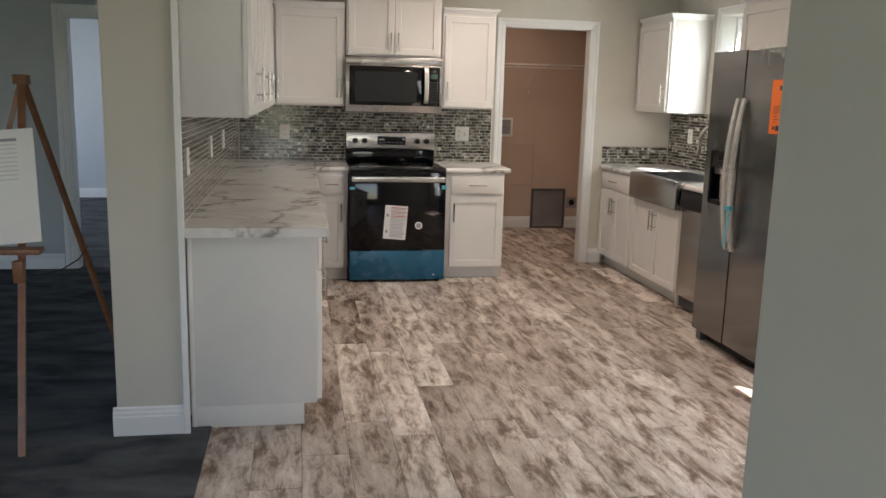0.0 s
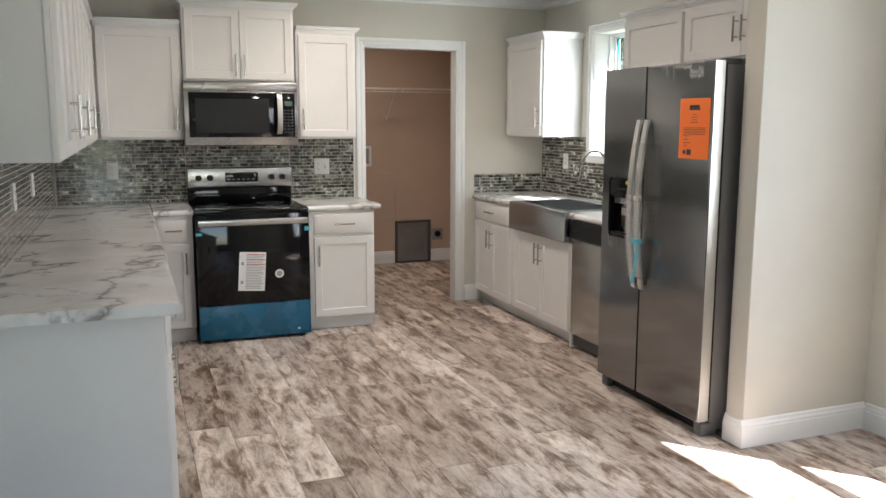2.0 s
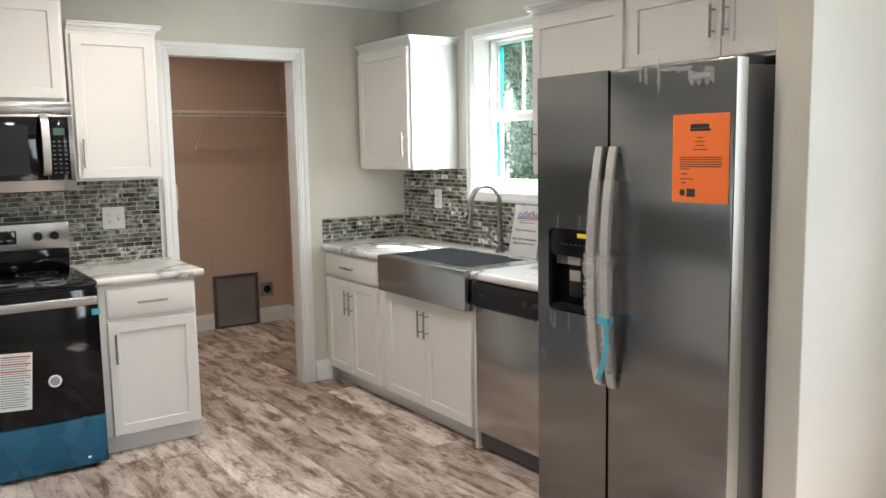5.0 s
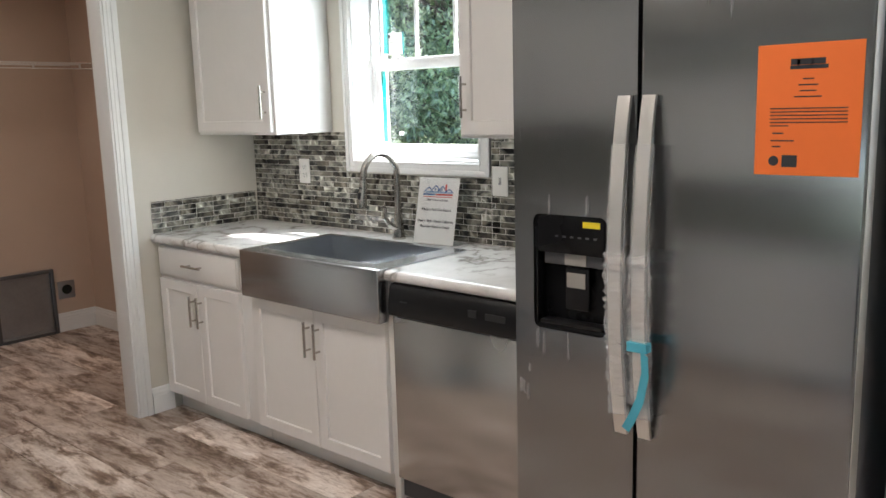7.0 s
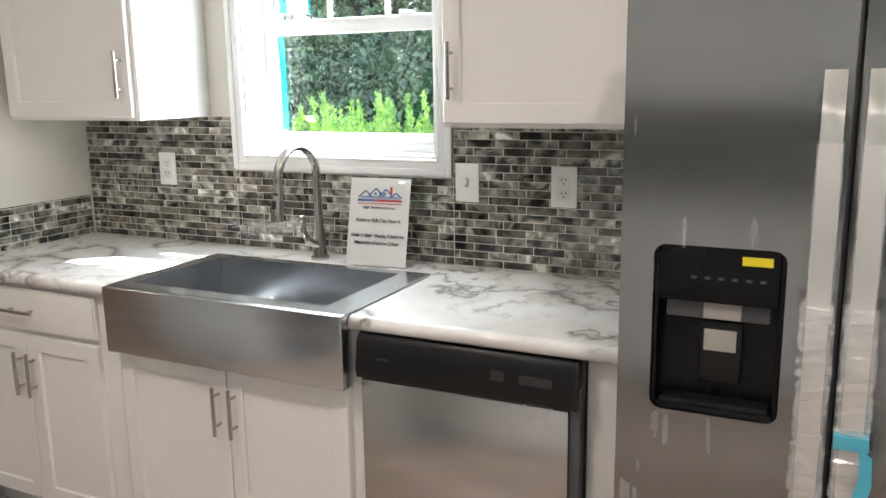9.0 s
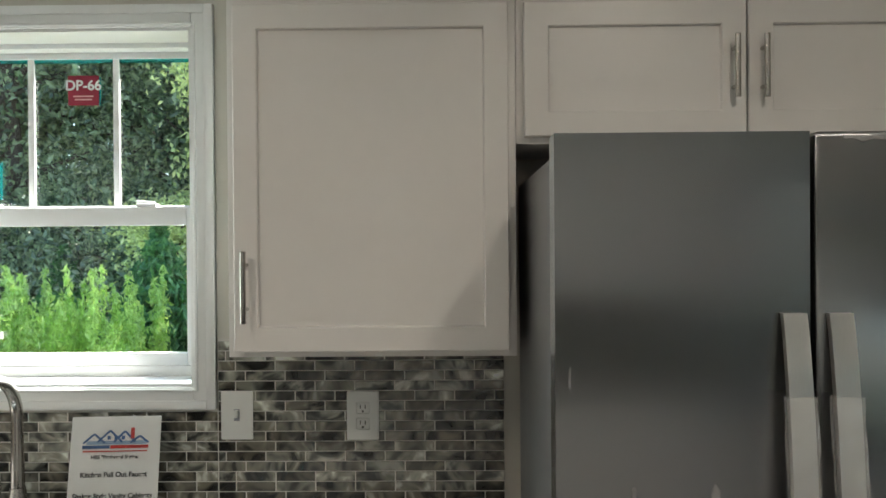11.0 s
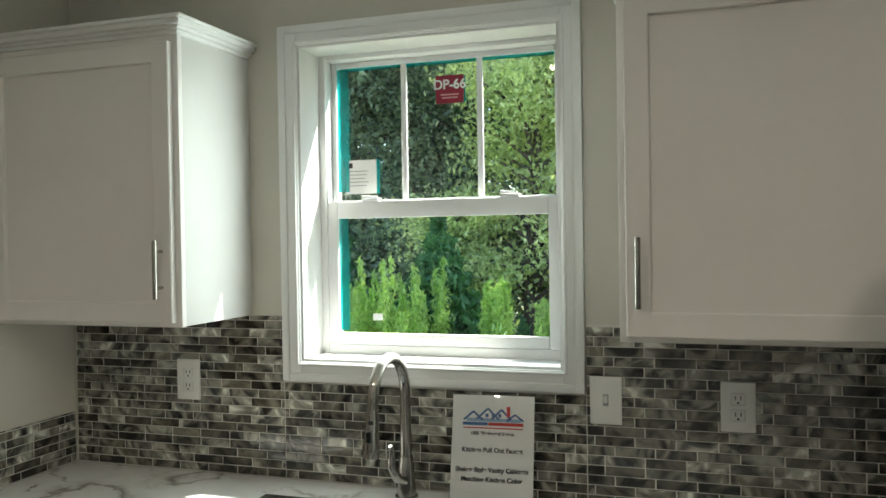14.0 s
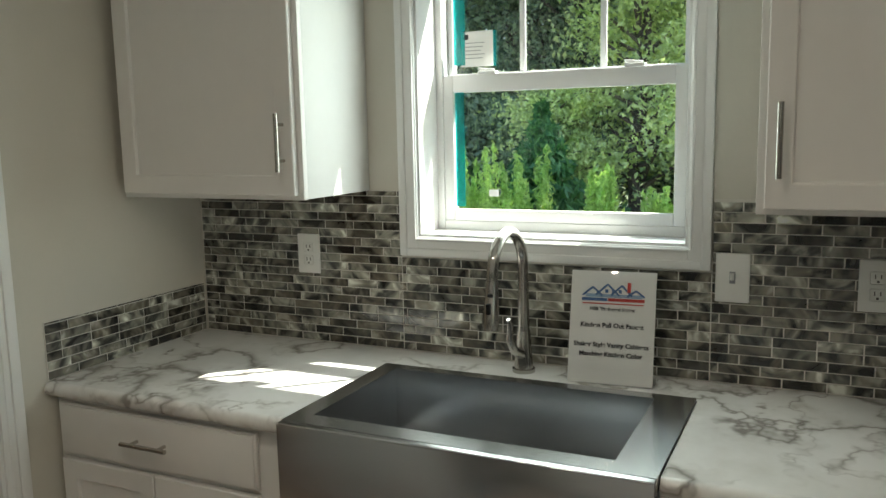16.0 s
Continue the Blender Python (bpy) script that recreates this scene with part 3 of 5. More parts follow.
def sash_window(name, y0, y1, z0, z1, zmid, label, muntins, xg):
    """Double-hung vinyl window in the east wall, with a white picture-frame casing."""
    t = thing(name, (E_WALL, (y0 + y1) / 2, z0), label, "window", kind="structure")
    w = 0.057
    bm = bmesh.new()
    for lo, wid, th in ((0.0, w, 0.014), (w * 0.6, w * 0.4, 0.020), (0.004, 0.008, 0.019)):
        x = E_WALL - th
        box(bm, x, E_WALL, y0 - lo - wid, y0 - lo, z0 - lo - wid, z1 + lo + wid, bev=0.003)
        box(bm, x, E_WALL, y1 + lo, y1 + lo + wid, z0 - lo - wid, z1 + lo + wid, bev=0.003)
        box(bm, x, E_WALL, y0 - lo, y1 + lo, z1 + lo, z1 + lo + wid, bev=0.003)
        box(bm, x, E_WALL, y0 - lo, y1 + lo, z0 - lo - wid, z0 - lo, bev=0.003)
    part("window_casing", bm, TRIM, t)
    bm = bmesh.new()
    for a in ((y0, y0 + 0.008, z0, z1), (y1 - 0.008, y1, z0, z1), (y0 + 0.008, y1 - 0.008, z0, z0 + 0.008), (y0 + 0.008, y1 - 0.008, z1 - 0.008, z1)):
        box(bm, E_WALL - 0.006, xg - 0.032, *a, bev=0.001)
    part("reveal", bm, TRIM, t)
    bm = bmesh.new()
    f = 0.028
    for a in ((y0, y0 + f, z0, z1), (y1 - f, y1, z0, z1), (y0 + f, y1 - f, z0, z0 + 0.035), (y0 + f, y1 - f, z1 - 0.022, z1)):
        box(bm, xg - 0.032, xg + 0.06, *a, bev=0.003)
    part("window_frame", bm, VINYL, t)
    for nm, za, zb, dx, sw in (("upper_sash", zmid, z1 - 0.022, 0.012, 0.016), ("lower_sash", z0 + 0.035, zmid + 0.028, -0.028, 0.032)):
        bm = bmesh.new()
        ya, yb, xx = y0 + f, y1 - f, xg + dx
        for a in ((ya, ya + sw, za, zb), (yb - sw, yb, za, zb), (ya + sw, yb - sw, za, za + 0.034), (ya + sw, yb - sw, zb - (0.05 if dx < 0 else 0.018), zb)):
            box(bm, xx, xx + 0.03, *a, bev=0.003)
        s = part(nm, bm, VINYL, t)
        p = part("pane", boxm(xx + 0.012, xx + 0.016, ya + sw - 0.004, yb - sw + 0.004, za + 0.03, zb - 0.014), GLASS, s, "clear window glass", smooth=0)
        p.visible_shadow = False
        if dx > 0:
            for q in range(muntins):
                ym = ya + (yb - ya) * (q + 1) / (muntins + 1)
                part("muntin", boxm(xx + 0.002, xx + 0.011, ym - 0.009, ym + 0.009, za + 0.034, zb - 0.018, bev=0.002), VINYL, s)
    bm = bmesh.new()
    for q in (0.22, 0.78):
        yl = y0 + (y1 - y0) * q
        box(bm, xg - 0.03, xg - 0.005, yl - 0.028, yl + 0.028, zmid + 0.028, zmid + 0.038, bev=0.003)
        rod(bm, (xg - 0.018, yl - 0.02, zmid + 0.04), (xg - 0.018, yl + 0.03, zmid + 0.044), 0.004, 8)
    part("sash_lock", bm, VINYL, t, "white sash locks on the meeting rail")
    return t


win_k = sash_window("window_1", WY0, WY1, WZ0, WZ1, 1.70, "white double-hung vinyl window with stickers on the glass", 2, 3.655)
sash_window("window_2", VY0, VY1, VZ0, VZ1, 1.55, "white double-hung dining window", 0, 3.655)
# stickers and protective film on the kitchen panes
st = part("label", boxm(3.6725, 3.6735, 6.103, 6.189, 2.012, 2.094), MAROON, win_k, "maroon rating sticker")
bar_text(st, "DP-66", (3.6715, 6.146, 2.066), 0.039, FACE_W, PAPER, bold=0.001)
for k in range(2):
    part("print_line", boxm(3.6712, 3.6722, 6.118 + 0.004 * k, 6.174 - 0.004 * k, 2.035 - k * 0.009, 2.039 - k * 0.009), PINKINK, st)
st = part("label", boxm(3.6725, 3.6735, 6.383, 6.486, 1.754, 1.857), PAPER, win_k, "white energy sticker")
part("print_line", boxm(3.6712, 3.6722, 6.462, 6.474, 1.833, 1.848), INK, st)
for k in range(5):
    part("print_line", boxm(3.6712, 3.6722, 6.41 + 0.006 * (k % 3), 6.474, 1.822 - k * 0.011, 1.824 - k * 0.011), GREYINK, st)
part("film", boxm(3.6725, 3.6733, 6.473, 6.510, 1.76, 2.135), TEAL, win_k, "teal protective film strip").visible_shadow = False
part("film", boxm(3.6725, 3.6733, 6.374, 6.383, 1.754, 1.857), TEAL, win_k, "teal sticker edge").visible_shadow = False
part("film", boxm(3.6725, 3.6733, 6.098, 6.103, 2.012, 2.090), TEAL, win_k, "teal sticker edge").visible_shadow = False
part("film", boxm(3.633, 3.6336, 6.462, 6.492, 1.34, 1.68), TEAL, win_k, "teal protective film strip").visible_shadow = False
part("film", boxm(3.6725, 3.6733, 5.83, 6.50, 2.128, 2.142), TEAL, win_k, "teal protective film strip").visible_shadow = False
part("label", boxm(3.6318, 3.6326, 6.355, 6.385, 1.372, 1.392), PAPER, win_k, "small white sticker")

# ---- kitchen cabinets ----


def bar_handle(parent, run, u, d, z, length, upright):
    """A round bar pull on two posts."""
    bm = bmesh.new()
    R = RUNS[run]
    h = length / 2
    if upright:
        rod(bm, R(u, d + 0.03, z - h), R(u, d + 0.03, z + h), 0.006, 12)
        for s in (-0.62, 0.62):
            rod(bm, R(u, d, z + s * h), R(u, d + 0.03, z + s * h), 0.0045, 10)
    else:
        rod(bm, R(u - h, d + 0.03, z), R(u + h, d + 0.03, z), 0.006, 12)
        for s in (-0.62, 0.62):
            rod(bm, R(u + s * h, d, z), R(u + s * h, d + 0.03, z), 0.0045, 10)
    return part("handle", bm, NICKEL, parent, "brushed nickel bar handle")


def shaker_door(parent, run, u0, u1, z0, z1, d, rail=0.052, name="door"):
    """A frame-and-panel door, 20 mm thick, its panel set back."""
    bm = bmesh.new()
    c, rec = 0.0025, 0.010
    R = RUNS[run]

    def ring(i, dd):
        return [bm.verts.new(R(u, d + dd, z)) for u, z in ((u0 + i, z0 + i), (u1 - i, z0 + i), (u1 - i, z1 - i), (u0 + i, z1 - i))]

    rings = [ring(0, 0), ring(0, 0.02 - c), ring(c, 0.02), ring(rail - 0.002, 0.02), ring(rail, 0.0185), ring(rail + 0.0015, 0.02 - rec)]
    for p, q in zip(rings, rings[1:]):
        for k in range(4):
            bm.faces.new((p[k], p[(k + 1) % 4], q[(k + 1) % 4], q[k]))
    bm.faces.new(rings[0])
    bm.faces.new(rings[-1])
    return part(name, bm, CAB, parent)


def slab_front(parent, run, u0, u1, z0, z1, d):
    bm = bmesh.new()
    rbox(bm, run, u0, u1, d, d + 0.014, z0, z1, 0.003)
    rbox(bm, run, u0 + 0.006, u1 - 0.006, d + 0.013, d + 0.02, z0 + 0.006, z1 - 0.006, 0.003)
    return part("drawer", bm, CAB, parent)


def crown(t, run, u0, u1, depth, z, left, right, height=0.045, gl=0.0, gr=0.0):
    bm = bmesh.new()
    for k, (o, za, zb) in enumerate(((0.006, 0, 0.3), (0.014, 0.26, 0.5), (0.026, 0.46, 0.8), (0.034, 0.78, 1.0))):
        rbox(bm, run, u0 - (o if left else 0), u1 + (o if right else 0), 0.001 + k * 0.0002, depth + o, z + za * height, z + zb * height, 0.003)
    part("crown_moulding", bm, TRIM, t)


def upper_cabinet(run, u0, u1, z0, z1, depth, doors, label, hsides, left=True, right=True, top=True, stile=0.03, hz=None, side=None, hlen=0.15):
    """A wall cabinet: case, face frame, doors with pulls, crown."""
    um = (u0 + u1) / 2
    t = thing("wall_cabinet", RUNS[run](um, 0, z0), label, "cabinet", "kitchen wall cabinets")
    bm = rbox(bmesh.new(), run, u0, u1, 0.002, depth - 0.018, z0, z1, 0.0015)
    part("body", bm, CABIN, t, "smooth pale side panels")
    bm = bmesh.new()
    rbox(bm, run, u0 - 0.002, u0 + stile, depth - 0.018, depth, z0 - 0.001, z1, 0.001)
    rbox(bm, run, u1 - stile, u1 + 0.002, depth - 0.018, depth, z0 - 0.001, z1, 0.001)
    rbox(bm, run, u0 + stile, u1 - stile, depth - 0.018, depth - 0.0005, z0 - 0.001, z0 + stile)
    rbox(bm, run, u0 + stile, u1 - stile, depth - 0.018, depth - 0.0005, z1 - stile, z1)
    part("face_frame", bm, CAB, t)
    g0, g1 = u0 + 0.014, u1 - 0.014
    w = (g1 - g0 - 0.004 * (doors - 1)) / doors
    for k in range(doors):
        a = g0 + k * (w + 0.004)
        d = shaker_door(t, run, a, a + w, z0 + 0.012, z1 - 0.02, depth + 0.001)
        if hsides[k]:
            uh = a + 0.028 if hsides[k] < 0 else a + w - 0.028
            bar_handle(d, run, uh, depth + 0.021, (z0 + 0.012 + 0.13) if hz is None else hz, hlen, True)
    if top:
        crown(t, run, u0, u1, depth, z1, left, right)
    return t


def base_cabinet(run, u0, u1, depth, label, fronts, kick=0.06, z1=0.875, zb=0.1, end=None):
    """A floor cabinet: case, face frame, toe kick, and fronts as (kind, u0, u1, z0, z1, handle)."""
    um = (u0 + u1) / 2
    t = thing("base_cabinet", RUNS[run](um, 0, 0), label, "cabinet", "kitchen base cabinets")
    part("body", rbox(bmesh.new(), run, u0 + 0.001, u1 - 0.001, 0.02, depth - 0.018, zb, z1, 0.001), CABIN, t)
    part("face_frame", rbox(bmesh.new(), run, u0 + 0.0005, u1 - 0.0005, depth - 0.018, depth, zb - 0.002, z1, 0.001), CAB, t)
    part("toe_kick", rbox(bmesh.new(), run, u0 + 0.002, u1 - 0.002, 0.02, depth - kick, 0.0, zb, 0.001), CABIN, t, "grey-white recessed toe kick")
    for kind, a, b, za, zb2, hd in fronts:
        if kind == "drawer":
            f = slab_front(t, run, a, b, za, zb2, depth + 0.001)
            bar_handle(f, run, (a + b) / 2, depth + 0.021, (za + zb2) / 2, min(0.15, (b - a) * 0.55), False)
        else:
            f = shaker_door(t, run, a, b, za, zb2, depth + 0.001)
            if hd:
                bar_handle(f, run, a + 0.028 if hd < 0 else b - 0.028, depth + 0.021, zb2 - 0.13, 0.15, True)
    return t


# north run: wall cabinets
upper_cabinet("N", -0.03, 0.525, 1.385, 2.15, 0.305, 1, "white shaker wall cabinet above the mosaic backsplash", (1,), left=False, right=False)
upper_cabinet("N", 0.537, 1.305, 1.79, 2.30, 0.325, 2, "taller white two-door cabinet above the microwave", (1, -1), hz=1.90, hlen=0.15)
upper_cabinet("N", 1.325, 1.765, 1.385, 2.15, 0.305, 1, "white shaker wall cabinet beside the doorway", (-1,), left=False)
# west run: wall cabinets, the first seen end-on
upper_cabinet("W", 3.79, 4.55, 1.375, 2.15, 0.29, 2, "white wall cabinet with a plain end panel", (1, -1), right=False)
upper_cabinet("W", 4.555, 5.35, 1.375, 2.15, 0.29, 2, "white two-door wall cabinet on the dividing wall", (1, -1), left=False, right=False)
upper_cabinet("W", 5.355, 6.15, 1.375, 2.15, 0.29, 2, "white two-door wall cabinet on the dividing wall", (1, -1), left=False, right=False)
upper_cabinet("W", 6.155, 7.06, 1.375, 2.15, 0.29, 1, "white corner wall cabinet on the dividing wall", (1,), left=False, right=False)
# east run: wall cabinets
upper_cabinet("E", 6.718, 7.343, 1.395, 2.15, 0.345, 1, "white shaker wall cabinet in the corner beside the window", (-1,), right=False, hz=1.545, hlen=0.15)
upper_cabinet("E", 4.995, 5.605, 1.385, 2.15, 0.345, 1, "white shaker wall cabinet beside the window", (1,), left=False, hz=1.535, hlen=0.15)
upper_cabinet("E", 4.03, 4.99, 1.835, 2.15, 0.345, 2, "short white two-door cabinet above the refrigerator", (1, -1), left=False, right=False, hz=1.985, hlen=0.13, stile=0.025)

# base cabinets
base_cabinet("N", 1.325, 1.815, 0.60, "white base cabinet with one drawer beside the range", [("drawer", 1.365, 1.80, 0.705, 0.855, 0), ("door", 1.365, 1.80, 0.105, 0.685, -1)], kick=0.045)
base_cabinet("N", 0.29, 0.535, 0.60, "narrow white base cabinet with one drawer in the corner", [("drawer", 0.305, 0.51, 0.705, 0.855, 0), ("door", 0.305, 0.51, 0.105, 0.685, 1)], kick=0.045)
wf = []
for a in (3.86, 4.66, 5.46):
    wf += [("drawer", a, a + 0.77, 0.705, 0.855, 0), ("door", a, a + 0.383, 0.105, 0.685, 1), ("door", a + 0.387, a + 0.77, 0.105, 0.685, -1)]
for k, a in enumerate((3.845, 4.645, 5.445)):
    base_cabinet("W", a, a + 0.798, 0.575, "white base cabinet along the dividing wall", wf[3 * k:3 * k + 3], kick=0.075)
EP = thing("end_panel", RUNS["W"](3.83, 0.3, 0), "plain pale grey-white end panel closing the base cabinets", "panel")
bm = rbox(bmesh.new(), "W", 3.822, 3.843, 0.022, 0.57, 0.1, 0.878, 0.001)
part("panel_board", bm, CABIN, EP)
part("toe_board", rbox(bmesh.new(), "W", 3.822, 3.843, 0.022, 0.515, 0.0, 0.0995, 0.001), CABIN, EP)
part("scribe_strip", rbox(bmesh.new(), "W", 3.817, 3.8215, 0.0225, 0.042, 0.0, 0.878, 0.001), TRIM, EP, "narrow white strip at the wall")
base_cabinet("E", 6.615, 7.372, 0.615, "white base cabinet with a drawer over two doors", [("drawer", 6.69, 7.352, 0.715, 0.86, 0), ("door", 6.69, 7.019, 0.105, 0.70, 1), ("door", 7.023, 7.352, 0.105, 0.70, -1)])
t = base_cabinet("E", 5.753, 6.613, 0.615, "white two-door sink cabinet under the apron sink", [("door", 5.76, 6.172, 0.105, 0.705, 1), ("door", 6.176, 6.592, 0.105, 0.705, -1)], z1=0.712)
solid("filler_panel", rbox(bmesh.new(), "E", 5.02, 5.11, 0.02, 0.60, 0.0, 0.875, 0.001), CAB, "narrow white filler beside the dishwasher", "panel")
solid("filler_panel", rbox(bmesh.new(), "E", 5.722, 5.751, 0.02, 0.62, 0.0, 0.875, 0.001), CAB, "narrow white filler beside the sink cabinet", "panel")


# ---- worktops ----
def edge_profile(d0, d1, top=0.915, th=0.04):
    r = th / 2
    arc = [(d1 - r + r * math.cos(a), top - r + r * math.sin(a)) for a in [math.radians(90 - k * 180 / 8) for k in range(9)]]
    return [(d0, top)] + arc + [(d0, top - th)]


def worktop(at, label, runs):
    """One worktop: a slab and a rounded front edge for each length (run, u0, u1, depth)."""
    t = thing("worktop", at, label, "worktop")
    for run, u0, u1, d0, d1, nosed in runs:
        part("slab", rbox(bmesh.new(), run, u0, u1, d0, d1 - (0.021 if nosed else 0), 0.875, 0.915), MARBLE, t)
        if nosed:
            part("front_edge", prism(bmesh.new(), run, edge_profile(d1 - 0.021, d1), u0, u1), MARBLE, t)
    return t


worktop((3.17, 6.2, 0.875), "white marble-veined laminate worktop with rounded front edge", (("E", 6.589, 7.373, 0.004, 0.655, True), ("E", 5.01, 5.736, 0.004, 0.655, True), ("E", 5.736, 6.589, 0.004, 0.168, False)))
worktop((1.59, 7.06, 0.875), "short marble-veined worktop beside the range", (("N", 1.32, 1.86, 0.004, 0.63, True),))
worktop((-0.03, 5.5, 0.875), "long L-shaped marble-veined laminate worktop", (("N", 0.285, 0.540, 0.004, 0.63, True), ("W", 3.755, 7.371, 0.004, 0.63, True)))

# ---- apron sink ----
SK = thing("apron_sink", (3.08, 6.16, 0.70), "brushed stainless steel apron-front sink set into the worktop", "sink")
sx0, sx1, sy0, sy1, sz = 2.82, 3.338, 5.738, 6.587, 0.921
part("apron", boxm(sx0, sx0 + 0.05, sy0, sy1, 0.716, sz - 0.001, bev=0.004, seg=3), STEEL_Y, SK)
ix0, ix1, iy0, iy1 = 2.897, 3.30, 5.83, 6.535
bm = bmesh.new()
for a in ((sx0 + 0.02, ix0, sy0 + 0.001, sy1 - 0.001), (ix1, sx1, sy0 + 0.001, sy1 - 0.001), (ix0, ix1, sy0 + 0.001, iy0), (ix0, ix1, iy1, sy1 - 0.001)):
    box(bm, *a, 0.9165, sz)
part("rim", bm, STEEL_Y, SK)
bm = bmesh.new()
z0 = 0.722
rings = []
for dx, z in ((0.006, sz - 0.006), (0.0, sz - 0.0045), (0.0, z0 + 0.02), (-0.018, z0 + 0.003), (-0.04, z0)):
    rings.append([bm.verts.new(p) for p in ((ix0 - dx, iy0 - dx, z), (ix1 + dx, iy0 - dx, z), (ix1 + dx, iy1 + dx, z), (ix0 - dx, iy1 + dx, z))])
for p, q in zip(rings, rings[1:]):
    for k in range(4):
        bm.faces.new((p[k], p[(k + 1) % 4], q[(k + 1) % 4], q[k]))
bm.faces.new(rings[-1])
part("basin", bm, STEEL_Y, SK)
bm = rod(bmesh.new(), (3.1, 6.18, z0), (3.1, 6.18, z0 + 0.004), 0.055, 24)
part("drain", bm, CHROME, SK, "round steel drain")

# ---- faucet ----
FX, FY = 3.42, 6.205
FA = thing("kitchen_faucet", (FX, FY, 0.915), "brushed nickel pull-down gooseneck faucet behind the sink", "faucet")
bm = rod(bmesh.new(), (FX, FY, 0.915), (FX, FY, 0.925), 0.031, 28)
rod(bm, (FX, FY, 0.925), (FX, FY, 1.03), 0.026, 28, 0.0185)
part("base", bm, NICKEL, FA)
pts = [(FX, FY, 1.02), (FX, FY, 1.10), (FX, FY, 1.19)]
for k in range(0, 15):
    a = math.radians(k * 186 / 14)
    pts.append((FX - 0.10 + 0.10 * math.cos(a), FY + 0.01 * k / 14, 1.208 + 0.10 * math.sin(a)))
part("neck", tube(bmesh.new(), pts, [0.0165, 0.0155, 0.0145] + [0.0145] * 15), NICKEL, FA)
e = pts[-1]
sp = part("spray_head", tube(bmesh.new(), [e, (e[0] - 0.004, e[1], e[2] - 0.045), (e[0] - 0.012, e[1], e[2] - 0.095), (e[0] - 0.016, e[1], e[2] - 0.12)], [0.0155, 0.018, 0.022, 0.0195]), NICKEL, FA)
bm = tube(bmesh.new(), [(e[0] - 0.021, e[1] - 0.004, e[2] - 0.03), (e[0] - 0.024, e[1] - 0.004, e[2] - 0.034)], 0.007)
box(bm, e[0] - 0.036, e[0] - 0.026, e[1] - 0.008, e[1] + 0.004, e[2] - 0.078, e[2] - 0.05, bev=0.003)
part("button", bm, BLACK, sp, "black spray button")
bm = tube(bmesh.new(), [(FX - 0.012, FY, 0.965), (FX - 0.05, FY + 0.008, 0.985), (FX - 0.075, FY + 0.012, 1.02), (FX - 0.07, FY + 0.012, 1.06), (FX - 0.078, FY + 0.014, 1.075)], [0.014, 0.0125, 0.011, 0.009, 0.006])
part("lever", bm, NICKEL, FA)

# ---- sign in its acrylic stand ----
SG = thing("sign_holder", (3.42, 5.96, 0.915), "white printed card in a clear slanted acrylic stand", "sign")
tilt = Matrix.Translation((3.375, 5.96, 0.9175)) @ Euler((0, 0, radians(4))).to_matrix().to_4x4() @ Euler((0, radians(13), 0)).to_matrix().to_4x4()


def tilted(bm):
    bmesh.ops.transform(bm, matrix=tilt, verts=bm.verts)
    return bm


card = part("card", tilted(boxm(-0.0006, 0.0006, -0.108, 0.108, 0.002, 0.29)), PAPER, SG)
part("stand", tilted(boxm(-0.0045, -0.0020, -0.110, 0.110, 0.0, 0.293, bev=0.0006)), ACRYLIC, SG, "clear acrylic front sheet").visible_shadow = False
bm = boxm(3.375, 3.47, 5.852, 6.068, 0.9155, 0.9175)
part("foot", bm, ACRYLIC, SG, "clear acrylic foot").visible_shadow = False


def on_card(words, z, size, material, y=0.0):
    bar_text(card, words, tilt @ Vector((-0.0016, y, z)), size, tilt.to_3x3().to_4x4() @ FACE_W, material, thin=0.0003, bold=size * 0.03)


def card_bar(u0, u1, z0, z1, material, dx=-0.0012):
    part("print_block", tilted(boxm(dx, dx + 0.0004, -u1, -u0, z0, z1)), material, card)


# logo as plain shapes: outlined roofs over a low hill, chimney, and two bars
def card_stroke(a, b, w, material, dx):
    """A thin slanting stroke on the card from a to b, (u, z)."""
    d = Vector((b[0] - a[0], b[1] - a[1])).normalized() * w / 2
    bm = bmesh.new()
    vs = [bm.verts.new((dx, -u, z)) for u, z in ((a[0] - d.y, a[1] + d.x), (b[0] - d.y, b[1] + d.x), (b[0] + d.y, b[1] - d.x), (a[0] + d.y, a[1] - d.x))]
    ext = bmesh.ops.extrude_face_region(bm, geom=[bm.faces.new(vs)])
    bmesh.ops.translate(bm, verts=[v for v in ext["geom"] if isinstance(v, bmesh.types.BMVert)], vec=(0.0004, 0, 0))
    part("print_block", tilted(bm), material, card)


for u, half, zz, hh in ((-0.052, 0.026, 0.226, 0.022), (-0.014, 0.03, 0.228, 0.028), (0.022, 0.026, 0.228, 0.026), (0.058, 0.022, 0.226, 0.016)):
    card_stroke((u - half, zz), (u, zz + hh), 0.005, BLUEINK, -0.0013)
    card_stroke((u, zz + hh), (u + half, zz), 0.005, BLUEINK, -0.0015)
card_bar(-0.07, 0.074, 0.222, 0.231, HILLINK, -0.0010)
card_bar(0.036, 0.045, 0.236, 0.262, REDINK, -0.0018)
for k in range(3):
    card_bar(-0.02 + 0.017 * k, -0.012 + 0.017 * k, 0.234, 0.243, BLUEINK, -0.0019)
card_bar(-0.08, -0.014, 0.2125, 0.2205, BLUEINK, -0.0014)
card_bar(-0.012, 0.08, 0.2125, 0.2205, REDINK, -0.0014)
card_bar(-0.078, 0.078, 0.2045, 0.2075, REDINK, -0.0014)
on_card('HBS "Preferred Series:', 0.192, 0.0125, INK)
on_card("Kitchen Pull Out Faucet", 0.150, 0.0165, INK)
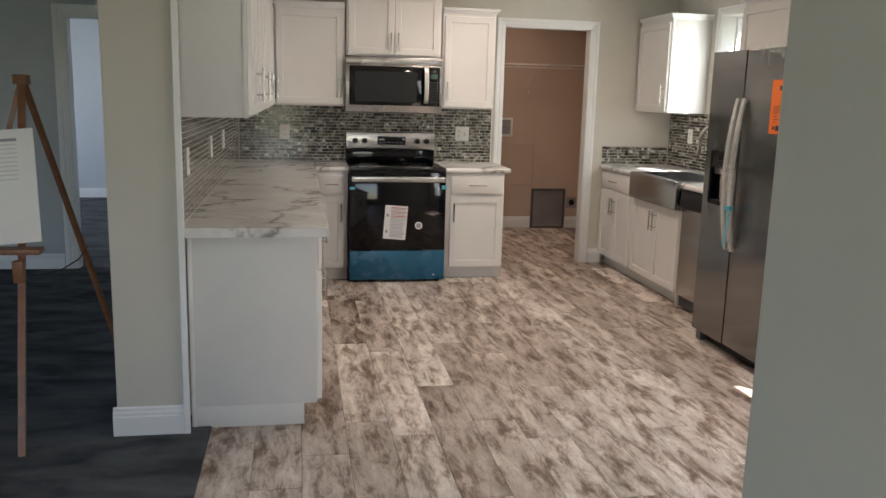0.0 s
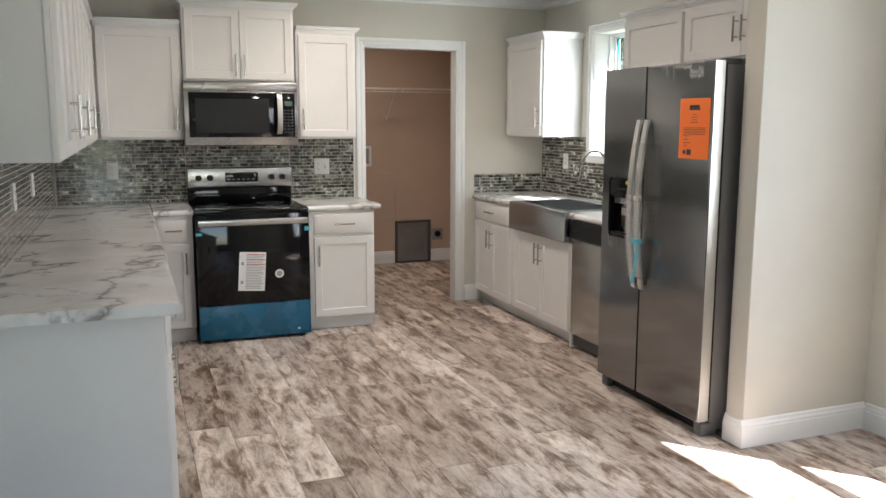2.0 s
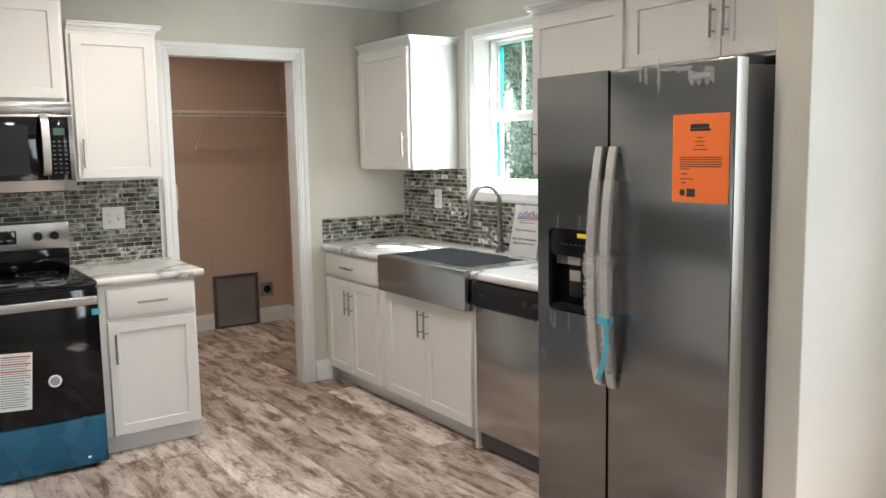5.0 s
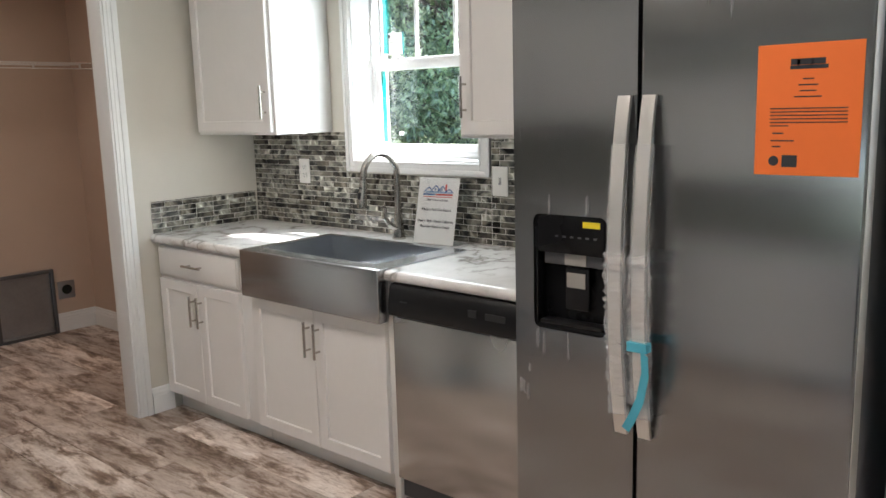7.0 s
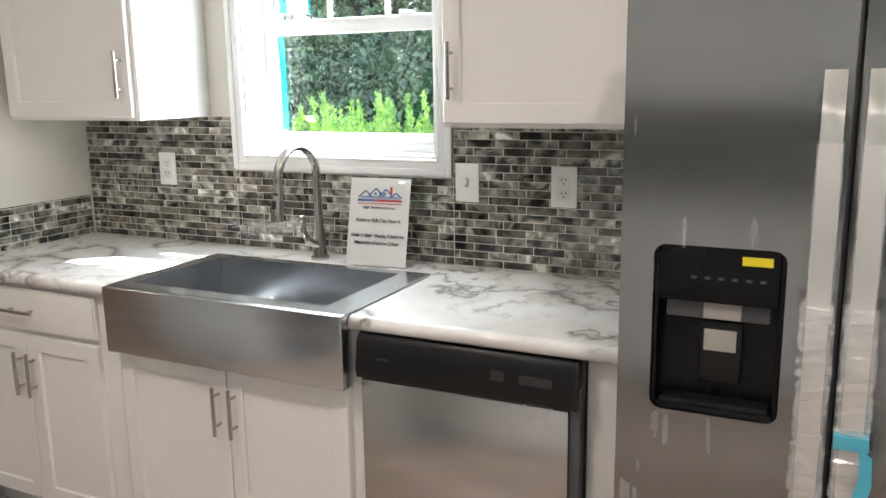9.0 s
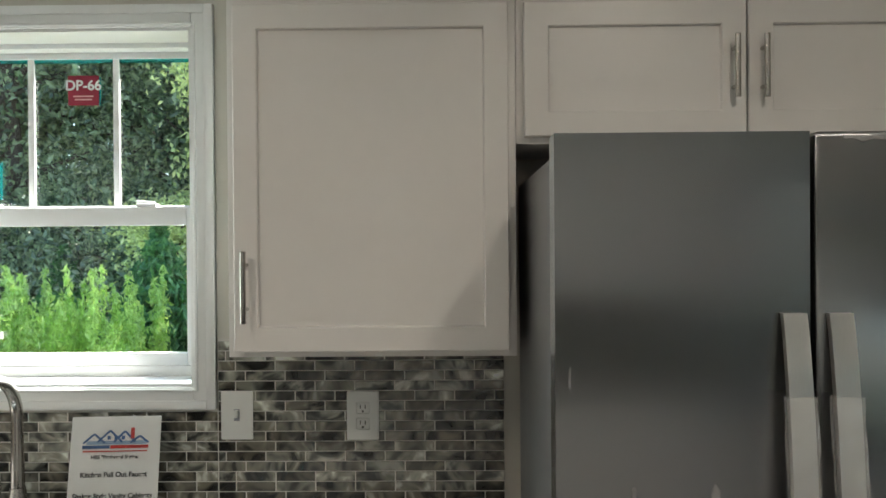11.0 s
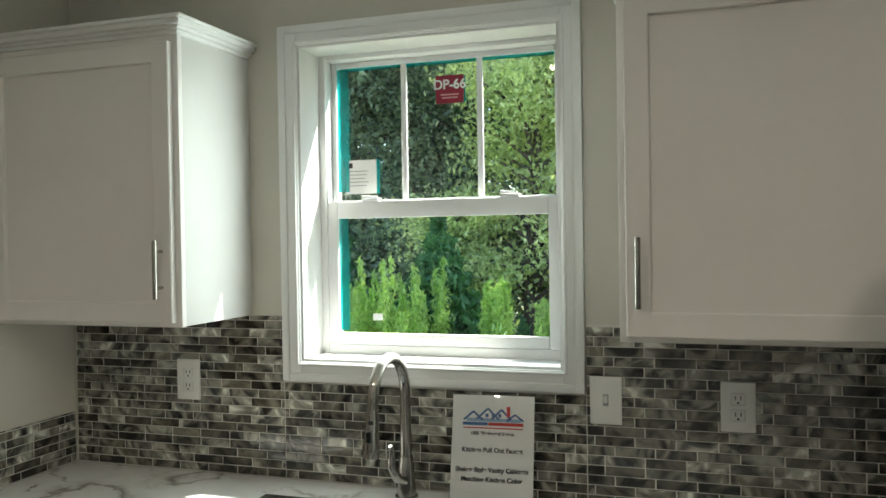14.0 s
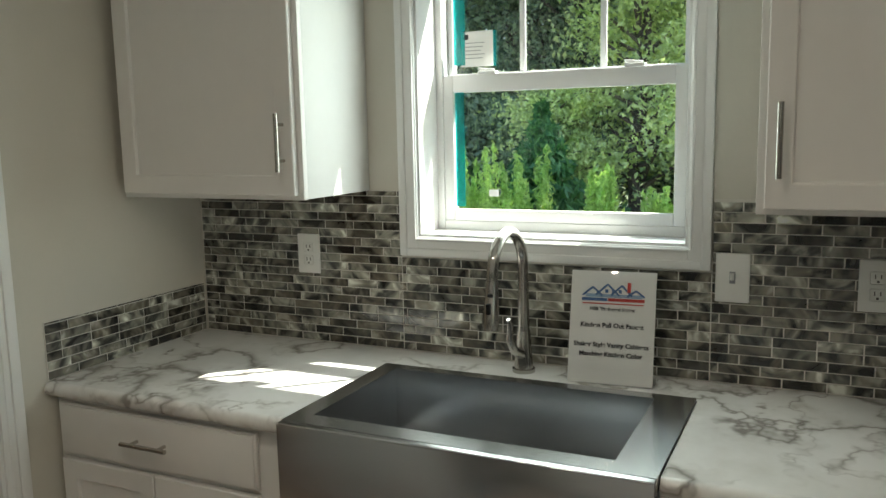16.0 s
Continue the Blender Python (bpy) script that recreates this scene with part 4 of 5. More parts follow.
on_card("Shaker Style Vanity Cabinets", 0.100, 0.0165, INK)
on_card("Matching Kitchen Color", 0.076, 0.0165, INK)

# ---- range ----
RX0, RX1, RY = 0.545, 1.312, 6.665
RG = thing("electric_range", ((RX0 + RX1) / 2, 7.0, 0), "new black glass electric range with blue film on its drawer", "stove")
part("body", boxm(RX0 + 0.003, RX1 - 0.003, RY + 0.03, N_WALL - 0.02, 0.03, 0.895, bev=0.003), BLACK, RG)
part("cooktop", boxm(RX0, RX1, RY + 0.005, 7.30, 0.895, 0.918, bev=0.006, seg=3), GLOSSBLACK, RG, "black glass cooktop")
for bx, by, r in ((0.73, 6.85, 0.095), (1.12, 6.85, 0.075), (0.73, 7.13, 0.075), (1.12, 7.13, 0.095)):
    bm = bmesh.new()
    for rr in (r, r * 0.62):
        a = [bm.verts.new((bx + rr * math.cos(k * math.tau / 48), by + rr * math.sin(k * math.tau / 48), 0.9186)) for k in range(48)]
        b = [bm.verts.new((bx + (rr - 0.0025) * math.cos(k * math.tau / 48), by + (rr - 0.0025) * math.sin(k * math.tau / 48), 0.9186)) for k in range(48)]
        for k in range(48):
            bm.faces.new((a[k], a[(k + 1) % 48], b[(k + 1) % 48], b[k]))
    part("burner_ring", bm, GREYINK, RG)
bm = boxm(RX0 + 0.004, RX1 - 0.004, 7.285, 7.335, 0.918, 1.03, bev=0.006)
part("back_riser", bm, GLOSSBLACK, RG)
bg = part("control_panel", boxm(RX0, RX1, 7.265, 7.345, 1.025, 1.172, bev=0.009, seg=3), STEEL_H, RG, "brushed steel control panel")
part("display", boxm(0.815, 1.055, 7.2605, 7.266, 1.065, 1.135, bev=0.001), GLOSSBLACK, bg, "black control display")
bm = bmesh.new()
for k in range(6):
    box(bm, 0.83 + k * 0.036, 0.848 + k * 0.036, 7.2596, 7.2604, 1.083, 1.088)
part("print", bm, GREYINK, bg)
for kx in (0.625, 0.705, 1.155, 1.235):
    bm = rod(bmesh.new(), (kx, 7.266, 1.098), (kx, 7.243, 1.098), 0.0235, 24, 0.021)
    box(bm, kx - 0.005, kx + 0.005, 7.234, 7.246, 1.078, 1.118, bev=0.002)
    part("knob", bm, BLACK, bg)
dr = part("oven_door", boxm(RX0 + 0.002, RX1 - 0.002, RY, RY + 0.03, 0.262, 0.885, bev=0.004), GLOSSBLACK, RG, "black glass oven door")
bm = boxm(RX0 + 0.012, RX1 - 0.012, RY - 0.045, RY - 0.026, 0.812, 0.855, bev=0.006, seg=3)
box(bm, RX0 + 0.012, RX0 + 0.05, RY - 0.03, RY + 0.001, 0.818, 0.850, bev=0.003)
box(bm, RX1 - 0.05, RX1 - 0.012, RY - 0.03, RY + 0.001, 0.818, 0.850, bev=0.003)
part("handle", bm, STEEL_H, dr, "broad brushed steel door handle")
dw = part("drawer", boxm(RX0 + 0.002, RX1 - 0.002, RY - 0.002, RY + 0.03, 0.022, 0.258, bev=0.004), BLUEFILM, RG, "drawer front under glossy blue film")
part("logo_patch", boxm(1.215, 1.232, RY - 0.0032, RY - 0.0018, 0.055, 0.066), PAPER, dw)
SKEW = Matrix.Translation((0.908, 0, 0.487)) @ Matrix.Rotation(radians(4), 4, "Y") @ Matrix.Translation((-0.908, 0, -0.487))


def askew(bm):
    bmesh.ops.transform(bm, matrix=SKEW, verts=bm.verts)
    return bm


pp = part("paper_label", askew(boxm(0.818, 0.998, RY - 0.0025, RY - 0.0005, 0.352, 0.622)), PAPER, dr, "white printed safety leaflet")
rnd = random.Random(3)
for k in range(22):
    z = 0.605 - k * 0.0112
    red = k in (0, 3, 6)
    part("print_line", askew(boxm(0.866, 0.992 - (0 if red else rnd.random() * 0.03), RY - 0.0032, RY - 0.0024, z - (0.003 if red else 0.0016), z + 0.003)), REDINK if red else GREYINK, pp)
for za in (0.53, 0.40):
    part("print_line", askew(boxm(0.832, 0.850, RY - 0.0032, RY - 0.0024, za, za + 0.022)), GREYINK, pp)
bd = part("badge", rod(bmesh.new(), (1.095, RY - 0.0005, 0.462), (1.095, RY - 0.002, 0.462), 0.03, 28), PAPER, dr, "round white sticker")
part("print", rod(bmesh.new(), (1.095, RY - 0.0018, 0.462), (1.095, RY - 0.0026, 0.462), 0.021, 24), GREYINK, bd)
for a in ((RX1 - 0.035, RX1 + 0.004, 0.755, 0.785), (RX0 - 0.002, RX0 + 0.04, 0.748, 0.768)):
    part("tape", boxm(a[0], a[1], RY - 0.0022, RY - 0.0004, a[2], a[3]), BLUETAPE, dr, "blue tape")
for a in ((1.205, 1.225, 0.21, 0.265), (1.27, 1.308, 0.225, 0.245)):
    part("tape", boxm(a[0], a[1], RY - 0.0036, RY - 0.0022, a[2], a[3]), BLUEFILM, dw, "blue tape")
for fx in (RX0 + 0.05, RX1 - 0.05):
    for fy in (RY + 0.06, 7.28):
        part("foot", rod(bmesh.new(), (fx, fy, 0.0), (fx, fy, 0.031), 0.018, 12), BLACK, RG)

# ---- microwave ----
MX0, MX1, MY, MZ0, MZ1 = 0.527, 1.313, 6.985, 1.337, 1.782
MW = thing("microwave_oven", ((MX0 + MX1) / 2, 7.18, MZ0), "stainless steel over-the-range microwave with black glass door", "microwave")
part("body", boxm(MX0 + 0.003, MX1 - 0.003, MY + 0.025, 7.05, MZ0, MZ1, bev=0.004), DARKGREY, MW)
part("body_back", boxm(MX0 + 0.014, MX1 - 0.012, 7.05, N_WALL - 0.004, MZ0 + 0.005, 1.783), DARKGREY, MW)
part("vent_grille", boxm(MX0, MX1, MY + 0.004, MY + 0.03, MZ1 - 0.06, MZ1, bev=0.005), STEEL_H, MW)
part("front_frame", boxm(MX0, MX1, MY, MY + 0.03, MZ0 + 0.006, MZ1 - 0.061, bev=0.005), STEEL_H, MW)
dr = part("door", boxm(MX0 + 0.03, 1.185, MY - 0.004, MY + 0.002, MZ0 + 0.062, MZ1 - 0.072, bev=0.002), GLOSSBLACK, MW, "black glass door")
part("door_window", boxm(MX0 + 0.075, 1.105, MY - 0.0052, MY - 0.0038, MZ0 + 0.092, MZ1 - 0.115), WINDOWBLACK, dr, "smoky window")
bm = bmesh.new()
hr = []
for k in range(17):
    q = k / 16
    o = -0.002 + 0.046 * math.sin(math.pi * q) ** 0.45
    z = MZ0 + 0.085 + q * 0.30
    hr.append([bm.verts.new(p) for p in ((1.160, MY - o, z), (1.198, MY - o, z), (1.196, MY - o - 0.009, z), (1.162, MY - o - 0.009, z))])
for p, q in zip(hr, hr[1:]):
    for k in range(4):
        bm.faces.new((p[k], p[(k + 1) % 4], q[(k + 1) % 4], q[k]))
bm.faces.new(hr[0])
bm.faces.new(hr[-1])
part("handle", bm, HANDLE, dr, "bowed steel handle")
cp = part("control_panel", boxm(1.189, MX1 - 0.022, MY - 0.004, MY + 0.002, MZ0 + 0.062, MZ1 - 0.072, bev=0.002), GLOSSBLACK, MW, "black keypad")
part("display", boxm(1.218, 1.272, MY - 0.0052, MY - 0.0038, 1.62, 1.655), plain("lcd", (0.10, 0.16, 0.14), 0.2), cp)
bm = bmesh.new()
for r in range(8):
    for c in range(3):
        box(bm, 1.212 + c * 0.026, 1.226 + c * 0.026, MY - 0.005, MY - 0.0038, 1.585 - r * 0.022, 1.592 - r * 0.022)
part("keys", bm, DARKGREY, cp)
part("logo_patch", boxm(0.90, 0.95, MY + 0.0028, MY + 0.0042, 1.742, 1.75), GREYINK, MW)

# ---- dishwasher ----
DWT = thing("dishwasher", (3.15, 5.435, 0), "stainless steel dishwasher with black control strip", "dishwasher")
part("body", boxm(2.90, 3.48, 5.116, 5.718, 0.02, 0.87), DARKGREY, DWT)
part("door", boxm(2.868, 2.902, 5.145, 5.714, 0.105, 0.742, bev=0.004), STEEL_DW, DWT, "brushed steel door")
part("door_edge", boxm(2.874, 2.903, 5.118, 5.144, 0.105, 0.80, bev=0.002), DARKGREY, DWT)
bm = bmesh.new()
pr = [(2.902, 0.745), (2.866, 0.745), (2.852, 0.752), (2.846, 0.775), (2.858, 0.852), (2.87, 0.868), (2.902, 0.87)]
ends = [[bm.verts.new((x, y, z)) for x, z in pr] for y in (5.122, 5.716)]
for k in range(len(pr)):
    bm.faces.new((ends[0][k], ends[0][(k + 1) % len(pr)], ends[1][(k + 1) % len(pr)], ends[1][k]))
bm.faces.new(ends[0])
bm.faces.new(ends[1])
cp = part("control_panel", bm, BLACK, DWT, "glossy black control strip")
for y0, y1, z0, z1 in ((5.62, 5.655, 0.806, 0.811), (5.30, 5.335, 0.80, 0.825), (5.18, 5.262, 0.80, 0.822)):
    part("print", boxm(2.8475, 2.852, y0, y1, z0, z1), SOFTBLACK, cp)
part("toe_panel", boxm(2.945, 2.96, 5.12, 5.716, 0.0, 0.104), BLACK, DWT)

# ---- refrigerator ----
FRX, FY0, FYS, FY1, FZ = 2.632, 4.072, 4.596, 4.976, 1.786
FR = thing("refrigerator", (3.05, 4.53, 0), "stainless side-by-side refrigerator with taped, film-wrapped handles", "refrigerator")
part("body", boxm(2.712, 3.46, FY0 + 0.012, FY1 - 0.012, 0.02, FZ - 0.02, bev=0.006), FRIDGECASE, FR, "mid grey textured case")
part("base_grille", boxm(2.70, 2.73, FY0 + 0.02, FY1 - 0.02, 0.005, 0.072, bev=0.003), BLACK, FR)
for y in (FY0 + 0.035, FY1 - 0.035):
    part("foot", boxm(2.66, 2.75, y - 0.03, y + 0.03, 0.0, 0.062, bev=0.006), FRIDGECASE, FR)
for y in (FY0 + 0.045, FY1 - 0.045):
    part("hinge_cover", boxm(2.70, 2.80, y - 0.03, y + 0.03, FZ - 0.022, FZ + 0.008, bev=0.006), DARKGREY, FR)
DY0, DY1, DZ0, DZ1 = 4.682, 4.913, 0.884, 1.207


def door_slab(y0, y1, hole=None):
    bm = bmesh.new()
    z0, z1 = 0.075, FZ
    if hole:
        a, b, c, d = hole
        for q in ((y0, a, z0, z1), (b, y1, z0, z1), (a, b, z0, c), (a, b, d, z1)):
            box(bm, FRX, FRX + 0.06, *q)
        bmesh.ops.remove_doubles(bm, verts=bm.verts, dist=1e-5)
        rad = 0.022
        for cy, cz, sy, sz_ in ((a, c, 1, 1), (b, c, -1, 1), (a, d, 1, -1), (b, d, -1, -1)):
            arc = [(cy + sy * rad * (1 - math.cos(k * math.pi / 12)), cz + sz_ * rad * (1 - math.sin(k * math.pi / 12))) for k in range(7)]
            rows_ = [[bm.verts.new((x, y, z)) for y, z in [(cy, cz)] + arc] for x in (FRX, FRX + 0.012)]
            for p, q in zip(rows_[0][1:], rows_[0][2:]):
                bm.faces.new((rows_[0][0], p, q))
            for k in range(1, 7):
                bm.faces.new((rows_[0][k], rows_[0][k + 1], rows_[1][k + 1], rows_[1][k]))
    else:
        box(bm, FRX, FRX + 0.06, y0, y1, z0, z1, bev=0.008, seg=3)
    return bm


fd = part("freezer_door", door_slab(FYS + 0.004, FY1, (DY0, DY1, DZ0, DZ1)), STEEL_V, FR, "brushed steel freezer door with water dispenser", smooth=0)
rd = part("fridge_door", door_slab(FY0, FYS - 0.004), STEEL_V, FR, "brushed steel refrigerator door")
bm = boxm(FRX + 0.06, FRX + 0.078, FYS + 0.012, FY1 - 0.012, 0.09, FZ - 0.015)
box(bm, FRX + 0.06, FRX + 0.078, FY0 + 0.012, FYS - 0.012, 0.09, FZ - 0.015)
part("gasket", bm, BLACK, FR)
part("side_film", boxm(FRX + 0.004, FRX + 0.058, FY0 - 0.0016, FY0 - 0.0002, 0.08, FZ - 0.004), HANDLE, rd, "shiny steel door edge")
# dispenser
TAGGREY = plain("grey_tag", (0.36, 0.34, 0.31), 0.5)
bm = bmesh.new()
part("dispenser_back", box(bm, FRX + 0.0505, FRX + 0.056, DY0, DY1, DZ0, DZ1), DISPENSER, fd)
bm = bmesh.new()
for q in ((DY0, DY0 + 0.01, DZ0, DZ1), (DY1 - 0.01, DY1, DZ0, DZ1), (DY0 + 0.01, DY1 - 0.01, DZ0, DZ0 + 0.014), (DY0 + 0.01, DY1 - 0.01, 1.10, DZ1)):
    box(bm, FRX + 0.006, FRX + 0.05, *q, bev=0.003)
ds = part("dispenser", bm, DISPENSER, fd, "black water and ice dispenser recess")
bm = bmesh.new()
box(bm, FRX + 0.02, FRX + 0.048, 4.705, 4.89, 1.066, 1.10, bev=0.003)
part("chute", bm, DARKGREY, fd)
part("paddle_label", boxm(FRX + 0.017, FRX + 0.0195, 4.755, 4.822, 1.068, 1.101), TAGGREY, fd, "grey paper tag")
bm = boxm(FRX + 0.028, FRX + 0.038, 4.752, 4.828, 0.94, 1.06, bev=0.006)
part("paddle", bm, BLACK, fd)
part("paddle_label", boxm(FRX + 0.0245, FRX + 0.0275, 4.762, 4.82, 1.004, 1.045), TAGGREY, fd, "pale paper tag on the paddle")
part("drip_tray", boxm(FRX + 0.004, FRX + 0.048, 4.70, 4.895, 0.8985, 0.908, bev=0.002), BLACK, fd)
part("warning_label", boxm(FRX + 0.0035, FRX + 0.0058, 4.705, 4.757, 1.176, 1.192), YELLOW, fd, "yellow warning sticker")
bm = bmesh.new()
for k in range(6):
    box(bm, FRX + 0.0045, FRX + 0.0062, 4.715 + k * 0.024, 4.725 + k * 0.024, 1.145, 1.150)
part("print", bm, DARKGREY, fd)
def bowed(y, w, th, z0, z1, off, bow, wob=0.0, seed=0, n=30, span=None):
    """A flat bar bowed outwards over its span of heights, optionally crumpled."""
    lo, hi = span or (z0, z1)
    bm = bmesh.new()
    r = random.Random(seed)
    rings = []
    for k in range(n + 1):
        s = k / n
        z = z0 + (z1 - z0) * s
        x = FRX - off - bow * math.sin(math.pi * (z - lo) / (hi - lo)) ** 0.8
        j = lambda: (r.random() - 0.5) * wob
        ring = []
        for dx, dy in ((0, -w / 2), (0, w / 2), (-th, w / 2), (-th, 0.0), (-th, -w / 2)):
            ring.append(bm.verts.new((x + dx + j(), y + dy + j(), z + j())))
        rings.append(ring)
    for a, b in zip(rings, rings[1:]):
        for k in range(5):
            bm.faces.new((a[k], a[(k + 1) % 5], b[(k + 1) % 5], b[k]))
    bm.faces.new(rings[0])
    bm.faces.new(rings[-1])
    return bm


for y, dd, sd in ((4.628, fd, 1), (4.561, rd, 2)):
    bm = bowed(y, 0.035, 0.012, 0.64, 1.518, 0.003, 0.044)
    box(bm, FRX - 0.007, FRX + 0.001, y - 0.012, y + 0.012, 0.642, 0.662)
    box(bm, FRX - 0.007, FRX + 0.001, y - 0.012, y + 0.012, 1.494, 1.514)
    h = part("handle", bm, HANDLE, dd, "long bowed steel handle", smooth=40)
    part("plastic_wrap", bowed(y, 0.050, 0.020, 0.70, 1.13, 0.0, 0.044, 0.011, sd, 60, (0.64, 1.518)), WRAP, h, "crumpled clear plastic wrap", smooth=0).visible_shadow = False
    part("plastic_sleeve", bowed(y, 0.041, 0.018, 1.10, 1.40, 0.0, 0.044, 0.0025, sd + 5, 16, (0.64, 1.518)), WRAP, h, "clear plastic sleeve", smooth=0).visible_shadow = False
h = rd
part("tape", bowed(4.561, 0.054, 0.026, 0.885, 0.908, 0.0, 0.044, 0.002, 7, 4, (0.64, 1.518)), BLUETAPE, rd, "blue tape band round the handle")
bm = bmesh.new()
pts = [(4.538, 0.885), (4.535, 0.83), (4.550, 0.76), (4.578, 0.70), (4.598, 0.668)]
rows = []
for k, (y, z) in enumerate(pts):
    rows.append([bm.verts.new((FRX - 0.066 + 0.004 * k - 0.004 * math.sin(k), y + s * 0.010, z + s * 0.006)) for s in (-1, 1)] + [bm.verts.new((FRX - 0.0645 + 0.004 * k - 0.004 * math.sin(k), y + s * 0.010, z + s * 0.006)) for s in (1, -1)])
for a, b in zip(rows, rows[1:]):
    for k in range(4):
        bm.faces.new((a[k], a[(k + 1) % 4], b[(k + 1) % 4], b[k]))
bm.faces.new(rows[0])
bm.faces.new(rows[-1])
part("tape", bm, BLUETAPE, rd, "loose blue tape strip")
# orange notice
nt_ = part("notice", boxm(FRX - 0.0026, FRX - 0.001, 4.088, 4.306, 1.334, 1.616), ORANGE, rd, "bright orange printed notice")
bm = bmesh.new()
NX0, NX1 = FRX - 0.0034, FRX - 0.0024
cz = 1.562
box(bm, NX0, NX1, 4.158, 4.236, cz, cz + 0.008)
for y, wd in ((4.178, 0.028), (4.205, 0.034), (4.225, 0.02)):
    box(bm, NX0, NX1, y - wd / 2, y + wd / 2, cz + 0.009, cz + 0.022)
part("print_block", bm, INK, nt_)
for k, wd in enumerate((0.022, 0.04, 0.034, 0.056)):
    part("print_line", boxm(NX0, NX1, 4.197 - wd / 2, 4.197 + wd / 2, 1.540 - k * 0.0125, 1.5425 - k * 0.0125), INK, nt_)
for k in range(6):
    part("print_line", boxm(NX0, NX1, 4.115 + (0.12 if k == 5 else 0), 4.275, 1.478 - k * 0.0075, 1.4802 - k * 0.0075), INK, nt_)
for a in ((4.245, 4.268, 1.424, 1.427), (4.222, 4.272, 1.408, 1.4105), (4.25, 4.268, 1.395, 1.398)):
    part("print_line", boxm(NX0, NX1, *a), INK, nt_)
part("print_block", rod(bmesh.new(), (NX1, 4.264, 1.365), (NX0, 4.264, 1.365), 0.011, 20), INK, nt_)
part("print_block", boxm(NX0, NX1, 4.214, 4.246, 1.352, 1.378), INK, nt_)
# leftover film and logo bar
part("logo_patch", boxm(FRX - 0.0022, FRX - 0.0008, 4.165, 4.235, 1.728, 1.742), GREYINK, rd)
rr = random.Random(8)


def shreds(parent, spots):
    for y, z, w, h in spots:
        bm = bmesh.new()
        n = 7
        L = [(y - w / 2 + w * k / n, z + h / 2 * (0.5 + rr.random())) for k in range(n + 1)]
        B = [(y - w / 2 + w * k / n, z - h / 2 * (0.3 + 1.4 * rr.random())) for k in range(n + 1)]
        vs = [[bm.verts.new((x, *p)) for p in L + B[::-1]] for x in (FRX - 0.0016, FRX - 0.0009)]
        m = len(vs[0])
        for k in range(m):
            bm.faces.new((vs[0][k], vs[0][(k + 1) % m], vs[1][(k + 1) % m], vs[1][k]))
        bm.faces.new(vs[0])
        bm.faces.new(vs[1])
        part("film_remnant", bm, RESIDUE, parent, "torn clear film remnant", smooth=0).visible_shadow = False


shreds(rd, [(4.50, 1.778, 0.10, 0.012), (4.45, 1.765, 0.010, 0.05), (4.425, 1.76, 0.012, 0.06), (4.37, 1.745, 0.010, 0.09), (4.30, 1.765, 0.13, 0.012), (4.27, 1.758, 0.05, 0.014), (4.20, 1.735, 0.10, 0.042), (4.22, 1.78, 0.14, 0.008)])
shreds(fd, [(4.90, 0.855, 0.014, 0.05), (4.88, 0.845, 0.01, 0.045), (4.80, 0.845, 0.008, 0.055), (4.955, 0.70, 0.02, 0.035), (4.935, 0.69, 0.008, 0.04), (4.86, 1.235, 0.007, 0.04), (4.74, 1.24, 0.012, 0.035), (4.955, 1.42, 0.004, 0.03), (4.93, 0.76, 0.006, 0.02)])


# ---- outlets and switches ----
def wall_plate(run, u, z, kind, label, gang=1):
    d0 = 0.0062
    w = 0.041 if gang == 1 else 0.06
    name = "light_switch" if kind == "switch" else "power_outlet"
    t = thing(name, RUNS[run](u, d0, z - 0.062), label, "switch" if kind == "switch" else "outlet")
    part("cover_plate", rbox(bmesh.new(), run, u - w, u + w, d0, d0 + 0.006, z - 0.062, z + 0.062, 0.003), PLASTIC, t)
    us = [u] if gang == 1 else [u - 0.026, u + 0.026]
    for k, uu in enumerate(us):
        if kind == "switch" or (gang == 2 and k == 1):
            part("toggle", rbox(bmesh.new(), run, uu - 0.005, uu + 0.005, d0 + 0.006, d0 + 0.017, z - 0.005, z + 0.014, 0.002), PLASTIC, t)
            part("toggle_slot", rbox(bmesh.new(), run, uu - 0.007, uu + 0.007, d0 + 0.0055, d0 + 0.0068, z - 0.014, z + 0.016), GREYINK, t)
        else:
            for s in (-0.02, 0.02):
                f = part("socket", rbox(bmesh.new(), run, uu - 0.017, uu + 0.017, d0 + 0.0055, d0 + 0.0075, z + s - 0.015, z + s + 0.015, 0.003), PLASTIC, t)
                bm = bmesh.new()
                rbox(bm, run, uu - 0.0075, uu - 0.005, d0 + 0.007, d0 + 0.0082, z + s - 0.002, z + s + 0.008)
                rbox(bm, run, uu + 0.005, uu + 0.0075, d0 + 0.007, d0 + 0.0082, z + s - 0.002, z + s + 0.008)
                rbox(bm, run, uu - 0.0025, uu + 0.0025, d0 + 0.007, d0 + 0.0082, z + s - 0.011, z + s - 0.006)
                part("slots", bm, GAP, f)
    return t


wall_plate("E", 6.940, 1.196, "outlet", "white duplex outlet on the mosaic tiles")
wall_plate("E", 5.681, 1.190, "switch", "white toggle switch on the mosaic tiles")
wall_plate("E", 5.360, 1.188, "outlet", "white duplex outlet on the mosaic tiles")
wall_plate("N", 0.039, 1.155, "outlet", "white duplex outlet on the mosaic tiles")
wall_plate("N", 1.566, 1.165, "outlet", "white two-gang outlet and switch plate on the tiles", gang=2)
for u in (4.054, 5.084, 5.883):
    wall_plate("W", u, 1.17, "outlet", "white outlet on the dividing wall's tiles")

